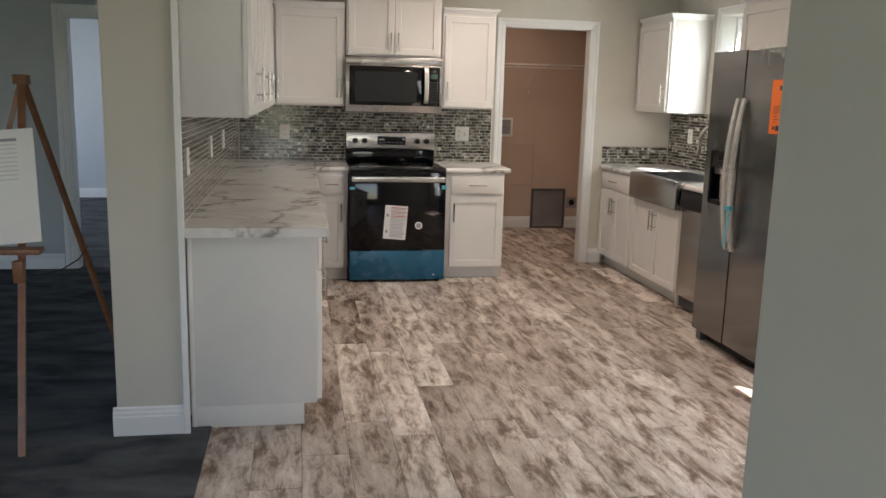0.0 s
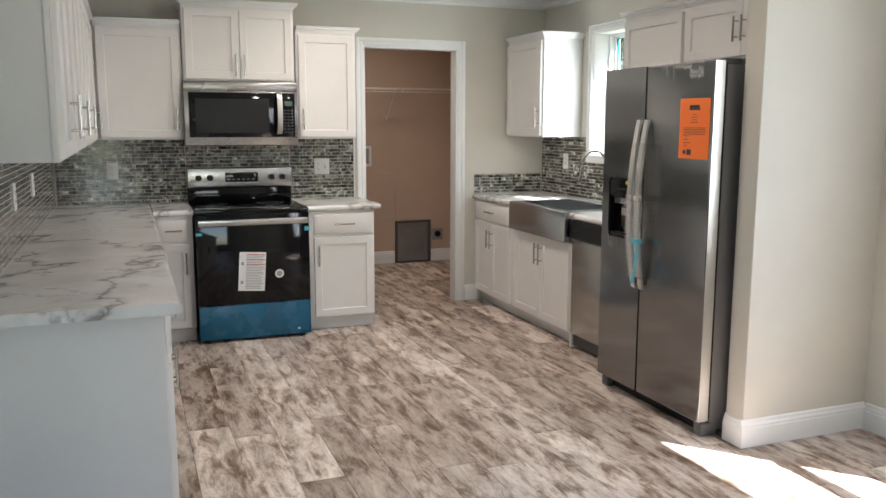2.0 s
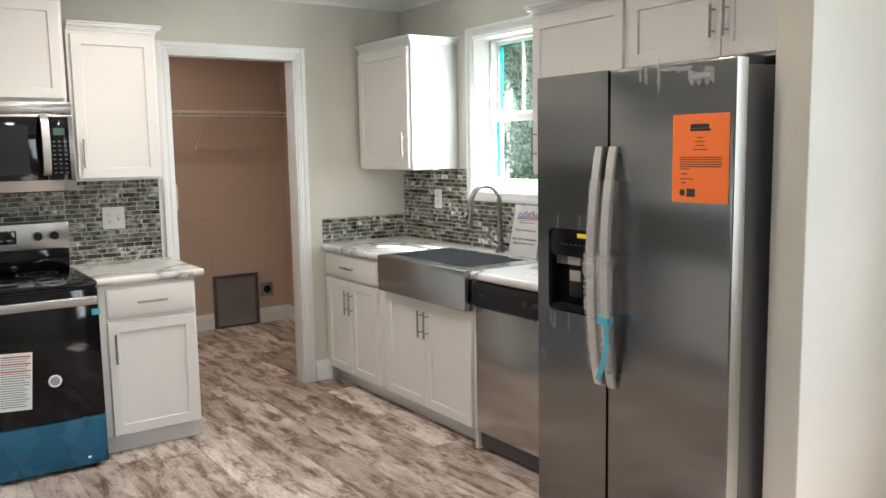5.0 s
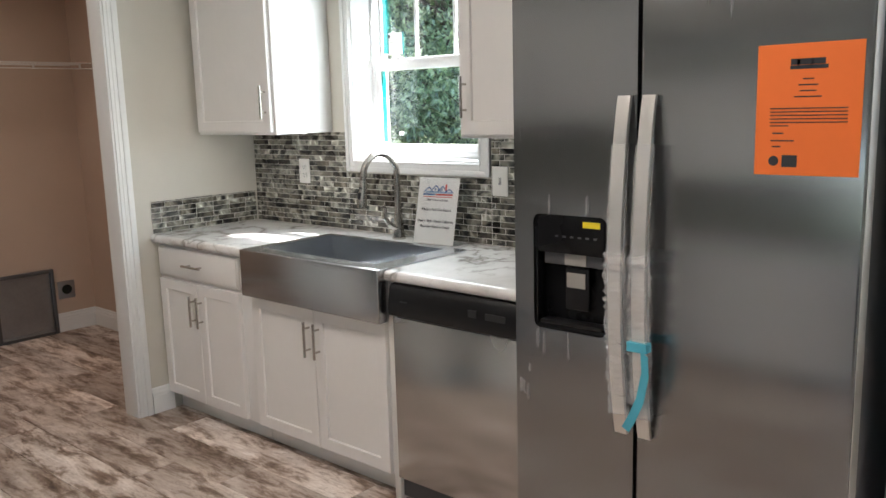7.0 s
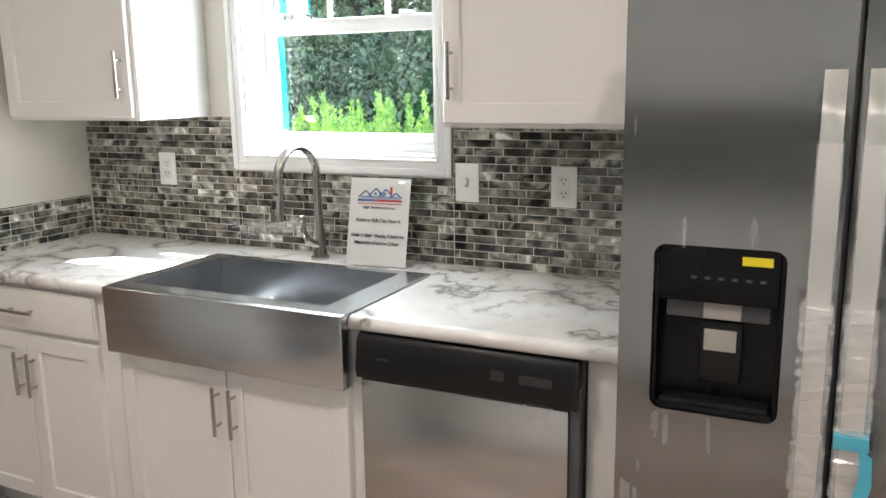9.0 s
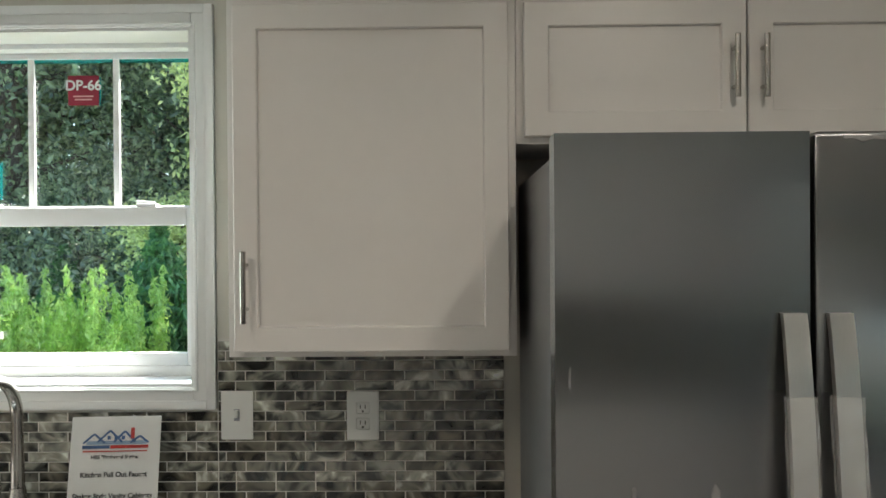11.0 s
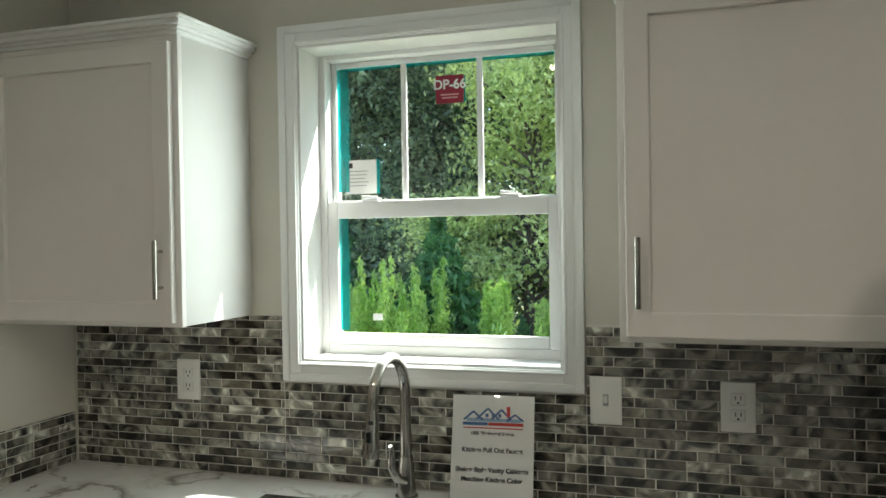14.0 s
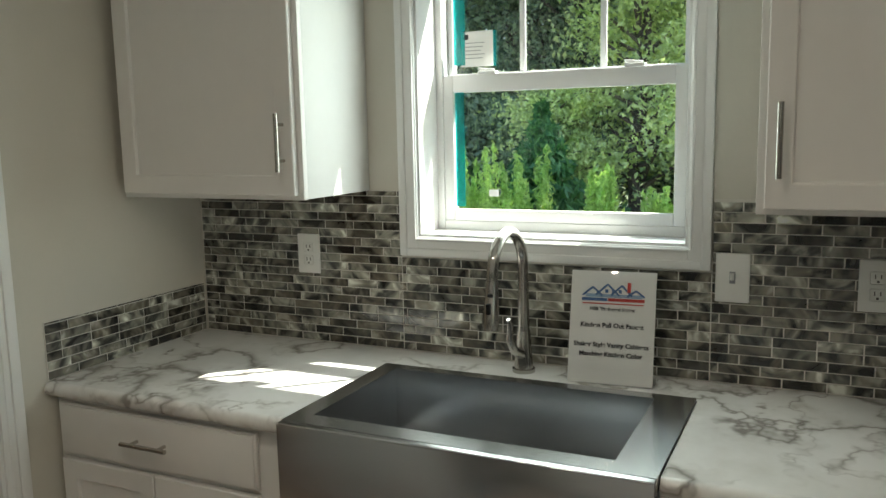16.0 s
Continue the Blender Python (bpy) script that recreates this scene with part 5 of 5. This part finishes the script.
# ---- laundry fittings ----
LY = 9.40
SH = thing("wire_shelf", (2.2, LY, 1.84), "white coated wire shelf with a hanging rail", "shelf")
bm = bmesh.new()
for z in (1.852, 1.815):
    rod(bm, (0.92, LY - 0.32, z), (3.48, LY - 0.32, z), 0.0035, 8)
rod(bm, (0.92, LY - 0.01, 1.852), (3.48, LY - 0.01, 1.852), 0.003, 8)
rod(bm, (0.92, LY - 0.16, 1.850), (3.48, LY - 0.16, 1.850), 0.003, 8)
part("rail", bm, WIRE, SH)
bm = bmesh.new()
for k in range(100):
    x = 0.94 + k * 0.0256
    rod(bm, (x, LY - 0.32, 1.855), (x, LY - 0.005, 1.855), 0.0014, 5)
for k in range(9):
    x = 1.0 + k * 0.3
    box(bm, x - 0.006, x + 0.006, LY - 0.324, LY - 0.317, 1.815, 1.852)
part("cross_wire", bm, WIRE, SH)
for x in (1.5, 2.72):
    bm = rod(bmesh.new(), (x, LY - 0.31, 1.835), (x, LY - 0.004, 1.56), 0.005, 8)
    box(bm, x - 0.008, x + 0.008, LY - 0.012, LY - 0.0005, 1.54, 1.575)
    part("bracket", bm, WIRE, SH)
SH2 = thing("washer_outlet_box", (2.47, LY, 1.05), "recessed white washing machine outlet box", "outlet")
bm = bmesh.new()
for q in ((2.40, 2.425, 1.05, 1.262), (2.525, 2.55, 1.05, 1.262), (2.425, 2.525, 1.05, 1.075), (2.425, 2.525, 1.237, 1.262)):
    box(bm, q[0], q[1], LY - 0.012, LY - 0.0005, q[2], q[3], bev=0.002)
part("frame", bm, PLASTIC, SH2)
part("recess", boxm(2.426, 2.524, LY - 0.004, LY - 0.0006, 1.076, 1.236), GREYINK, SH2)
bm = rod(bmesh.new(), (2.455, LY - 0.004, 1.16), (2.455, LY - 0.03, 1.16), 0.011, 12)
rod(bm, (2.495, LY - 0.004, 1.16), (2.495, LY - 0.03, 1.16), 0.011, 12)
part("valve", bm, GALV, SH2)
AP = thing("access_panel", (2.6, LY, 0.5), "tan painted access panel with a thin raised edge", "panel")
part("panel_board", boxm(2.37, 2.81, LY - 0.005, LY - 0.0005, 0.505, 0.968), TAN, AP)
bm = bmesh.new()
for q in ((2.362, 2.372, 0.497, 0.976), (2.808, 2.818, 0.497, 0.976), (2.372, 2.808, 0.497, 0.507), (2.372, 2.808, 0.966, 0.976)):
    box(bm, q[0], q[1], LY - 0.009, LY - 0.0004, q[2], q[3], bev=0.002)
part("edge_strip", bm, plain("pale_tan_edge", (0.52, 0.42, 0.34), 0.6), AP)
DV = thing("dryer_vent_box", (3.005, LY, 0), "recessed galvanised dryer vent box at the floor", "vent")
bm = bmesh.new()
for q in ((2.805, 2.83, 0.0, 0.462), (3.185, 3.21, 0.0, 0.462), (2.83, 3.185, 0.437, 0.462), (2.83, 3.185, 0.0, 0.02)):
    box(bm, q[0], q[1], LY - 0.03, LY - 0.0005, q[2], q[3], bev=0.006)
part("frame", bm, DARKGREY, DV)
part("back", boxm(2.831, 3.184, LY - 0.008, LY - 0.0007, 0.021, 0.436), GALV, DV)
part("lip", boxm(2.835, 3.18, LY - 0.028, LY - 0.009, 0.021, 0.035, bev=0.003), GALV, DV)
DO = thing("dryer_outlet", (3.295, LY, 0.24), "square metal dryer outlet with black socket", "outlet")
part("cover_plate", boxm(3.235, 3.355, LY - 0.008, LY - 0.0005, 0.235, 0.36, bev=0.003), GALV, DO)
part("socket", rod(bmesh.new(), (3.295, LY - 0.006, 0.30), (3.295, LY - 0.016, 0.30), 0.034, 20), BLACK, DO)

# ---- easel and board in the living room ----
EA = thing("display_easel", (-1.2, 3.9, 0.008), "brown varnished wooden tripod easel on the carpet", "easel")
top = Vector((-1.36, 4.02, 1.50))


def leg(a, b, w=0.028):
    bm = bmesh.new()
    a, b = Vector(a), Vector(b)
    d = b - a
    bmesh.ops.create_cube(bm, size=1.0, matrix=Matrix.Translation((a + b) / 2) @ d.to_track_quat("Z", "Y").to_matrix().to_4x4() @ Matrix.Diagonal((w, w * 0.7, d.length, 1)))
    bmesh.ops.bevel(bm, geom=list(bm.edges), offset=0.003, segments=2, affect="EDGES")
    return part("leg", bm, WOODEASEL, EA)


TOP = Vector((-1.0, 4.03, 1.52))
leg(TOP, (-0.958, 3.58, 0.01))
leg(TOP, (-0.715, 4.50, 0.01))
leg(TOP, (-1.42, 3.95, 0.01))
part("ledge", boxm(-1.40, -0.885, 3.72, 3.80, 0.812, 0.834, bev=0.004), WOODEASEL, EA)
part("joint_block", boxm(-0.985, -0.945, 3.70, 3.74, 0.70, 0.79, bev=0.004), WOODEASEL, EA)
part("joint_block", boxm(-1.03, -0.97, 4.0, 4.05, 1.49, 1.53, bev=0.004), WOODEASEL, EA)
BO = thing("display_board", (-1.15, 3.77, 0.836), "white presentation board with pasted plans leaning on the easel", "board")
LEAN = Matrix.Translation((-1.165, 3.765, 0.836)) @ Euler((radians(-14), 0, 0)).to_matrix().to_4x4() @ Euler((0, radians(-5), 0)).to_matrix().to_4x4()


def board(bm):
    bmesh.ops.transform(bm, matrix=LEAN, verts=bm.verts)
    return bm


bp = part("sheet", board(boxm(-0.28, 0.28, -0.004, 0.004, 0.0, 0.47, bev=0.001)), PAPER, BO)
for a, mt in (((0.13, 0.215, 0.42, 0.432), GREYINK), ((-0.05, 0.02, 0.29, 0.335), PINKINK), ((0.03, 0.075, 0.30, 0.33), BLUEINK), ((0.085, 0.13, 0.30, 0.325), PINKINK), ((0.01, 0.10, 0.20, 0.26), GREENINK), ((-0.12, -0.02, 0.20, 0.27), GREENINK), ((0.02, 0.075, 0.05, 0.11), GREYINK), ((0.085, 0.12, 0.05, 0.10), GREYINK), ((-0.14, -0.04, 0.06, 0.14), BLUEINK)):
    part("print_block", board(boxm(a[0], a[1], -0.0052, -0.0042, a[2], a[3])), mt, bp)
for k in range(9):
    part("print_line", board(boxm(0.135, 0.215, -0.0052, -0.0042, 0.405 - k * 0.018, 0.409 - k * 0.018)), plain("faint_ink", (0.62, 0.62, 0.64), 0.6) if k == 0 else bpy.data.materials["faint_ink"], bp)
bm = tube(bmesh.new(), [(-0.955, 3.72, 0.74), (-0.92, 3.80, 0.71), (-0.87, 3.95, 0.70), (-0.83, 4.1, 0.72), (-0.815, 4.22, 0.76)], 0.003, 8)
part("cord", bm, BLACK, EA, "thin black cord")

# ---- ceiling lamps ----
for lx, ly in LAMPS:
    t = thing("recessed_light", (lx, ly, H), "round recessed ceiling light, switched on", "ceiling light", "kitchen ceiling lights")
    bm = bmesh.new()
    for ra, rb, za, zb in ((0.095, 0.075, H - 0.001, H - 0.006),):
        a = [bm.verts.new((lx + ra * math.cos(k * math.tau / 32), ly + ra * math.sin(k * math.tau / 32), za)) for k in range(32)]
        b = [bm.verts.new((lx + rb * math.cos(k * math.tau / 32), ly + rb * math.sin(k * math.tau / 32), zb)) for k in range(32)]
        for k in range(32):
            bm.faces.new((a[k], a[(k + 1) % 32], b[(k + 1) % 32], b[k]))
    part("trim_ring", bm, TRIM, t)
    part("lens", rod(bmesh.new(), (lx, ly, H - 0.004), (lx, ly, H - 0.001), 0.075, 32), LAMPGLOW, t, "glowing lens")

# ---- outdoors ----
GZ = -0.8


def leaf_mesh(name, centres, size, seed, stretch=1.0, up=0.0):
    """Many small folded leaves, two triangles each, about the given centres (numpy, n x 3)."""
    r = np.random.RandomState(seed)
    n = len(centres)
    u = r.normal(size=(n, 3))
    u[:, 2] += up
    u /= np.linalg.norm(u, axis=1)[:, None]
    w = np.cross(u, r.normal(size=(n, 3)))
    w /= np.linalg.norm(w, axis=1)[:, None]
    s = size * (0.6 + 0.8 * r.rand(n))[:, None]
    a, b = u * s * stretch, w * s * 0.55
    nrm = np.cross(u, w) * s * 0.15
    v = np.stack([centres - a * 0.5, centres + b * 0.5 + nrm, centres + a * 0.5, centres - b * 0.5 + nrm], 1).reshape(-1, 3)
    idx = np.arange(n) * 4
    faces = np.stack([idx, idx + 1, idx + 2, idx + 3], 1)
    me = bpy.data.meshes.new(name)
    me.from_pydata(v.tolist(), [], faces.tolist())
    return me


def limb_bm(base, height, r0, limbs, spread, seed):
    r = random.Random(seed)
    bm = bmesh.new()
    pts = [Vector((0.12 * height * 0.2 * math.sin(k * 1.3 + seed), 0.02 * height * math.cos(k * 1.7 + seed), height * k / 6)) for k in range(7)]
    tube(bm, pts, [r0 * (1 - 0.13 * k) for k in range(7)], 9)
    tips = []
    for k in range(limbs):
        s = 0.2 + 0.75 * (k + r.random()) / limbs
        p = pts[0].lerp(pts[-1], s)
        a = r.random() * math.tau
        L = spread * (1.15 - 0.75 * s) * (0.7 + 0.5 * r.random())
        e = p + Vector((math.cos(a) * L, math.sin(a) * L, L * (0.25 + 0.5 * r.random())))
        m = p.lerp(e, 0.5) + Vector((0, 0, 0.08 * L))
        tube(bm, [p, m, e], [r0 * 0.35, r0 * 0.22, r0 * 0.06], 6)
        tips += [m, e, p.lerp(e, 0.75)]
    return bm, tips


def tree(at, height, spread, leaves, size, leafmat, seed, label, limbs=26, cluster=0.55, group="trees beyond the window"):
    t = thing("tree", at, label, "tree", group)
    bm, tips = limb_bm(at, height, height * 0.016 + 0.02, limbs, spread, seed)
    bmesh.ops.translate(bm, verts=bm.verts, vec=Vector(at))
    part("trunk", bm, BARK, t)
    r = np.random.RandomState(seed)
    tp = np.array([list(v) for v in tips])
    which = r.randint(len(tp), size=leaves)
    c = tp[which] + r.normal(size=(leaves, 3)) * np.array([cluster, cluster, cluster * 0.7])
    ob = new("crown", leaf_mesh("crown", c, size, seed))
    ob.data.materials.append(leafmat)
    ob.parent = t
    return t


r = random.Random(11)
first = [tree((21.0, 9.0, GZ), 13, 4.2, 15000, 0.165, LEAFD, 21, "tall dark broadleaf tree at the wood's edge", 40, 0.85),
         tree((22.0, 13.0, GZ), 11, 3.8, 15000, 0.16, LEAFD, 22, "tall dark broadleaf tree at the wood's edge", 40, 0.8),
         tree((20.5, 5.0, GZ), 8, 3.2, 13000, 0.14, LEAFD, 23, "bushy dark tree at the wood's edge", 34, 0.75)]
k = 0
for row, x in enumerate((19.0, 22.5, 26.5)):
    for j in range(14):
        y = -9 + j * 4.0 + row * 1.3 + (r.random() - 0.5) * 1.5
        src = first[(j + row) % 3]
        sc = 0.85 + 0.5 * r.random() + 0.12 * row
        c = copy_thing(src, Matrix.Translation((x + (r.random() - 0.5) * 1.6, y, GZ)) @ Matrix.Rotation(r.random() * math.tau, 4, "Z"))
        c.scale = (sc, sc, sc)
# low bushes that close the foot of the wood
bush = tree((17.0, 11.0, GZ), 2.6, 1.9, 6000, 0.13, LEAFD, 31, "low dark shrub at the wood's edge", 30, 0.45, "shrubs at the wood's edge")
for j in range(14):
    c = copy_thing(bush, Matrix.Translation((16.6 + r.random() * 1.6, -5 + j * 2.1, GZ)) @ Matrix.Rotation(r.random() * math.tau, 4, "Z"))
    sc = 0.8 + 0.5 * r.random()
    c.scale = (sc, sc, sc * (0.9 + 0.3 * r.random()))
# young trees whose leaf colour carries the sunlight
tree((15.2, 8.35, GZ), 6.1, 1.65, 14000, 0.105, LEAFB, 41, "yellow-green sapling with sunlight in its leaf colour, before the dark wood", 46, 0.26, "")
tree((15.6, 6.9, GZ), 4.4, 1.5, 11000, 0.105, LEAFB, 42, "yellow-green young tree with sunlight in its leaf colour, before the wood", 38, 0.28, "")
tree((14.8, 9.75, GZ), 3.0, 1.0, 7000, 0.095, LEAFB, 43, "yellow-green shrub with sunlight in its leaf colour, before the dark wood", 30, 0.28, "")


def pine(at, height, seed):
    t = thing("pine_sapling", at, "soft green young pine among the weeds", "tree")
    rr_ = np.random.RandomState(seed)
    bm = tube(bmesh.new(), [Vector(at), Vector(at) + Vector((0.03, 0, height * 0.5)), Vector(at) + Vector((0, 0, height))], [0.04, 0.025, 0.008], 8)
    part("trunk", bm, BARK, t)
    n = 6000
    s = rr_.rand(n) ** 0.8
    whorl = np.round(s * 7) / 7 * 0.85 + s * 0.15
    a = rr_.randint(7, size=n) * (math.tau / 7) + whorl * 9 + rr_.normal(size=n) * 0.18
    rad = (1.02 - whorl) * height * 0.42 * (0.35 + 0.65 * rr_.rand(n))
    c = np.stack([rad * np.cos(a), rad * np.sin(a), height * (0.12 + 0.9 * whorl) + rad * 0.3 + rr_.normal(size=n) * 0.05], 1)
    ob = new("crown", leaf_mesh("needles", c, 0.16, seed, 1.5, 0.8))
    ob.data.materials.append(LEAFP)
    ob.parent = t


pine((13.4, 9.45, GZ), 2.55, 51)
pine((15.8, 12.0, GZ), 2.2, 52)


def weeds(name, spots, seed, label, mat, size=0.062):
    """Tall leafy stalks as one patch."""
    rw = np.random.RandomState(seed)
    cs, bm = [], bmesh.new()
    for x, y, h in spots:
        lean = rw.normal(size=2) * 0.06
        n = int(60 + 70 * h)
        s = rw.rand(n) ** 0.75
        wid = (1.05 - s) * 0.10 + 0.012
        cs.append(np.stack([x + lean[0] * s + rw.normal(size=n) * wid, y + lean[1] * s + rw.normal(size=n) * wid, GZ + h * (0.1 + 0.9 * s)], 1))
        tube(bm, [(x, y, GZ - 0.02), (x + lean[0], y + lean[1], GZ + h)], [0.008, 0.003], 5)
    me = leaf_mesh(name, np.concatenate(cs), size, seed, 1.6, 1.3)
    ob = new(name, me)
    me.materials.append(mat)
    tagged(ob, label, "weeds", kind="stuff")
    st_ = solid("weed_stalks", bm, mat, "thin green stalks of the tall weeds", "weeds", kind="stuff")


rw = random.Random(5)
spots = [(11.2 + rw.random() * 1.6, 9.0 + rw.random() * 3.2, 1.45 + 0.75 * rw.random() ** 2) for _ in range(150)]
weeds("weed_patch", spots, 61, "tall bright green sunlit weeds", WEED)
spots = [(11.6 + rw.random() * 0.6, 8.0 + rw.random() * 0.28, 1.55 + 0.35 * rw.random()) for _ in range(26)]
spots += [(11.6 + rw.random() * 0.6, 7.3 + rw.random() * 0.22, 1.2 + 0.45 * rw.random()) for _ in range(14)]
spots += [(11.6 + rw.random() * 0.5, 7.05 + rw.random() * 0.1, 1.2 + 0.4 * rw.random()) for _ in range(6)]
spots += [(11.6 + rw.random() * 0.5, 6.7 + rw.random() * 0.1, 1.3 + 0.5 * rw.random()) for _ in range(6)]
spots += [(12.0 + rw.random() * 3, -2 + rw.random() * 8.4, 0.9 + 0.7 * rw.random()) for _ in range(150)]
weeds("weed_patch", spots, 62, "tall bright green weed clumps in the sun", WEED)
spots = [(12.6 + rw.random() * 1.5, 7.0 + rw.random() * 2.2, 0.8 + 0.5 * rw.random()) for _ in range(60)]
weeds("weed_patch", spots, 63, "dull grey-green low weeds", LEAFP)
bm = bmesh.new()
bmesh.ops.create_grid(bm, x_segments=60, y_segments=60, size=1.0, matrix=Matrix.Translation((0, 0, GZ)) @ Matrix.Diagonal((400, 400, 1, 1)))
structure("ground", bm, GROUND, "rough grassy ground outside", "ground")

# ---- mosaic backsplash, tile by tile ----
PITCH, LONG, JOINT = 0.0257, 0.1016, 0.0032
TILES = {}


def tile_mesh(length, height, thick=0.0036):
    key = (round(length, 3), round(height, 3))
    if key not in TILES:
        bm = bmesh.new()
        l, h, c = key[0] / 2, key[1] / 2, 0.0008
        back = [bm.verts.new(p) for p in ((-l, 0, -h), (l, 0, -h), (l, 0, h), (-l, 0, h))]
        mid = [bm.verts.new(p) for p in ((-l, thick - c, -h), (l, thick - c, -h), (l, thick - c, h), (-l, thick - c, h))]
        top_ = [bm.verts.new(p) for p in ((-l + c, thick, -h + c), (l - c, thick, -h + c), (l - c, thick, h - c), (-l + c, thick, h - c))]
        for a, b in ((back, mid), (mid, top_)):
            for k in range(4):
                bm.faces.new((a[k], a[(k + 1) % 4], b[(k + 1) % 4], b[k]))
        bm.faces.new(top_)
        bmesh.ops.recalc_face_normals(bm, faces=bm.faces)
        me = bpy.data.meshes.new("tile")
        bm.to_mesh(me)
        bm.free()
        me.materials.append(TILE)
        TILES[key] = me
    return TILES[key]


TURNS = {"N": pose(0, 0, 0, 0, 0, 180), "E": pose(0, 0, 0, 0, 0, 90), "W": pose(0, 0, 0, 0, 0, -90)}


def mosaic(name, run, areas, label, budget, seed, prefer):
    """Running-bond tiles over areas (u0, u1, z0, z1); the nearest are objects, the rest one joined part."""
    rt = random.Random(seed)
    R = RUNS[run]
    bm = bmesh.new()
    for u0, u1, z0, z1 in areas:
        rbox(bm, run, u0, u1, 0.0005, 0.0035, z0, z1)
    back = structure(name, bm, GROUT, label, "backsplash")
    cells = []
    for row in range(19):
        z = 0.9165 + row * PITCH
        off = rt.choice((0.0, 0.25, 0.5, 0.75)) * LONG
        ua, ub = min(a[0] for a in areas), max(a[1] for a in areas)
        n = int((ub - ua) / LONG) + 2
        for k in range(n):
            a = ua - off + k * LONG
            for u0, u1, z0, z1 in areas:
                lo, hi = max(a, u0), min(a + LONG, u1)
                zl, zh = max(z, z0), min(z + PITCH, z1)
                if hi - lo > 0.008 and zh - zl > 0.006:
                    cells.append(((lo + hi) / 2, (zl + zh) / 2, hi - lo - JOINT, zh - zl - JOINT))
    cells.sort(key=lambda c: prefer(c[0], c[1]))
    o = ORIGIN[back.name]
    joined_v, joined_f = [], []
    for k, (u, z, l, h) in enumerate(cells):
        me = tile_mesh(l, h)
        m = Matrix.Translation(Vector(R(u, 0.0016 + rt.random() * 0.0008, z)) - o) @ TURNS[run]
        if k < budget:
            ob = new("tile", me)
            ob.parent = back
            ob.matrix_local = m
        else:
            b = len(joined_v)
            joined_v += [tuple(m @ v.co) for v in me.vertices]
            joined_f += [tuple(b + i for i in p.vertices) for p in me.polygons]
    if joined_v:
        me = bpy.data.meshes.new("tiles")
        me.from_pydata(joined_v, [], joined_f)
        me.materials.append(TILE)
        ob = new("tiles", me)
        ob.parent = back
        tagged(ob, kind="stuff")


mosaic("backsplash_east", "E", [(5.0, 5.731, 0.916, 1.385), (5.731, 6.614, 0.916, 1.2045), (6.614, 7.366, 0.916, 1.395)], "smoky glass mosaic backsplash behind the sink", 300, 71, lambda u, z: abs(u - 6.1))
mosaic("backsplash_corner", "N", [(2.865, 3.495, 0.916, 1.0775)], "low strip of smoky glass mosaic above the worktop", 60, 72, lambda u, z: -u)
mosaic("backsplash_north", "N", [(W_WALL + 0.01, 0.545, 0.916, 1.383), (0.545, 1.315, 0.916, 1.34), (1.315, 1.825, 0.916, 1.383)], "smoky glass mosaic backsplash behind the range", 280, 73, lambda u, z: abs(u - 1.2) - z)
mosaic("backsplash_west", "W", [(3.785, 7.365, 0.916, 1.373)], "smoky glass mosaic backsplash on the dividing wall", 120, 74, lambda u, z: u)
bm = bmesh.new()
rbox(bm, "N", 1.825, 1.833, 0.0005, 0.012, 0.916, 1.383)
structure("tile_trim", bm, TRIM, "slim white edge strip beside the tiles", "trim")

# ---- plank floor, board by board ----
PW, PL = 0.198, 1.22
rp = random.Random(9)
floor = structure("floor", boxm(-0.24, E_WALL, -2.45, 9.40, -0.0058, -0.005), SUBFLOOR, "weathered whitewashed oak plank floor", "floor")
o = ORIGIN[floor.name]
PLANKS = {}
nx = int((E_WALL + 0.24) / PW) + 1
count = 0
for i in range(nx):
    x0 = -0.24 + i * PW
    x1 = min(x0 + PW, E_WALL)
    y = -2.45 - rp.random() * PL
    while y < 9.40:
        y0, y1 = max(y, -2.45), min(y + PL, 9.40)
        y += PL
        if y1 - y0 < 0.03 or x1 - x0 < 0.02:
            continue
        key = (round(x1 - x0, 3), round(y1 - y0, 3))
        if key not in PLANKS:
            bm = bmesh.new()
            w, l, c = key[0] / 2 - 0.0008, key[1] / 2 - 0.0008, 0.0026
            low = [bm.verts.new(p) for p in ((-w, -l, -0.0045), (w, -l, -0.0045), (w, l, -0.0045), (-w, l, -0.0045))]
            mid = [bm.verts.new(p) for p in ((-w, -l, -0.0012), (w, -l, -0.0012), (w, l, -0.0012), (-w, l, -0.0012))]
            up = [bm.verts.new(p) for p in ((-w + c, -l + c, 0), (w - c, -l + c, 0), (w - c, l - c, 0), (-w + c, l - c, 0))]
            for a, b in ((low, mid), (mid, up)):
                for k in range(4):
                    bm.faces.new((a[k], a[(k + 1) % 4], b[(k + 1) % 4], b[k]))
            bm.faces.new(up)
            bmesh.ops.recalc_face_normals(bm, faces=bm.faces)
            me = bpy.data.meshes.new("plank")
            bm.to_mesh(me)
            bm.free()
            me.materials.append(PLANK)
            PLANKS[key] = me
        ob = new("plank", PLANKS[key])
        ob.parent = floor
        ob.location = Vector(((x0 + x1) / 2, (y0 + y1) / 2, 0.0)) - o
        count += 1
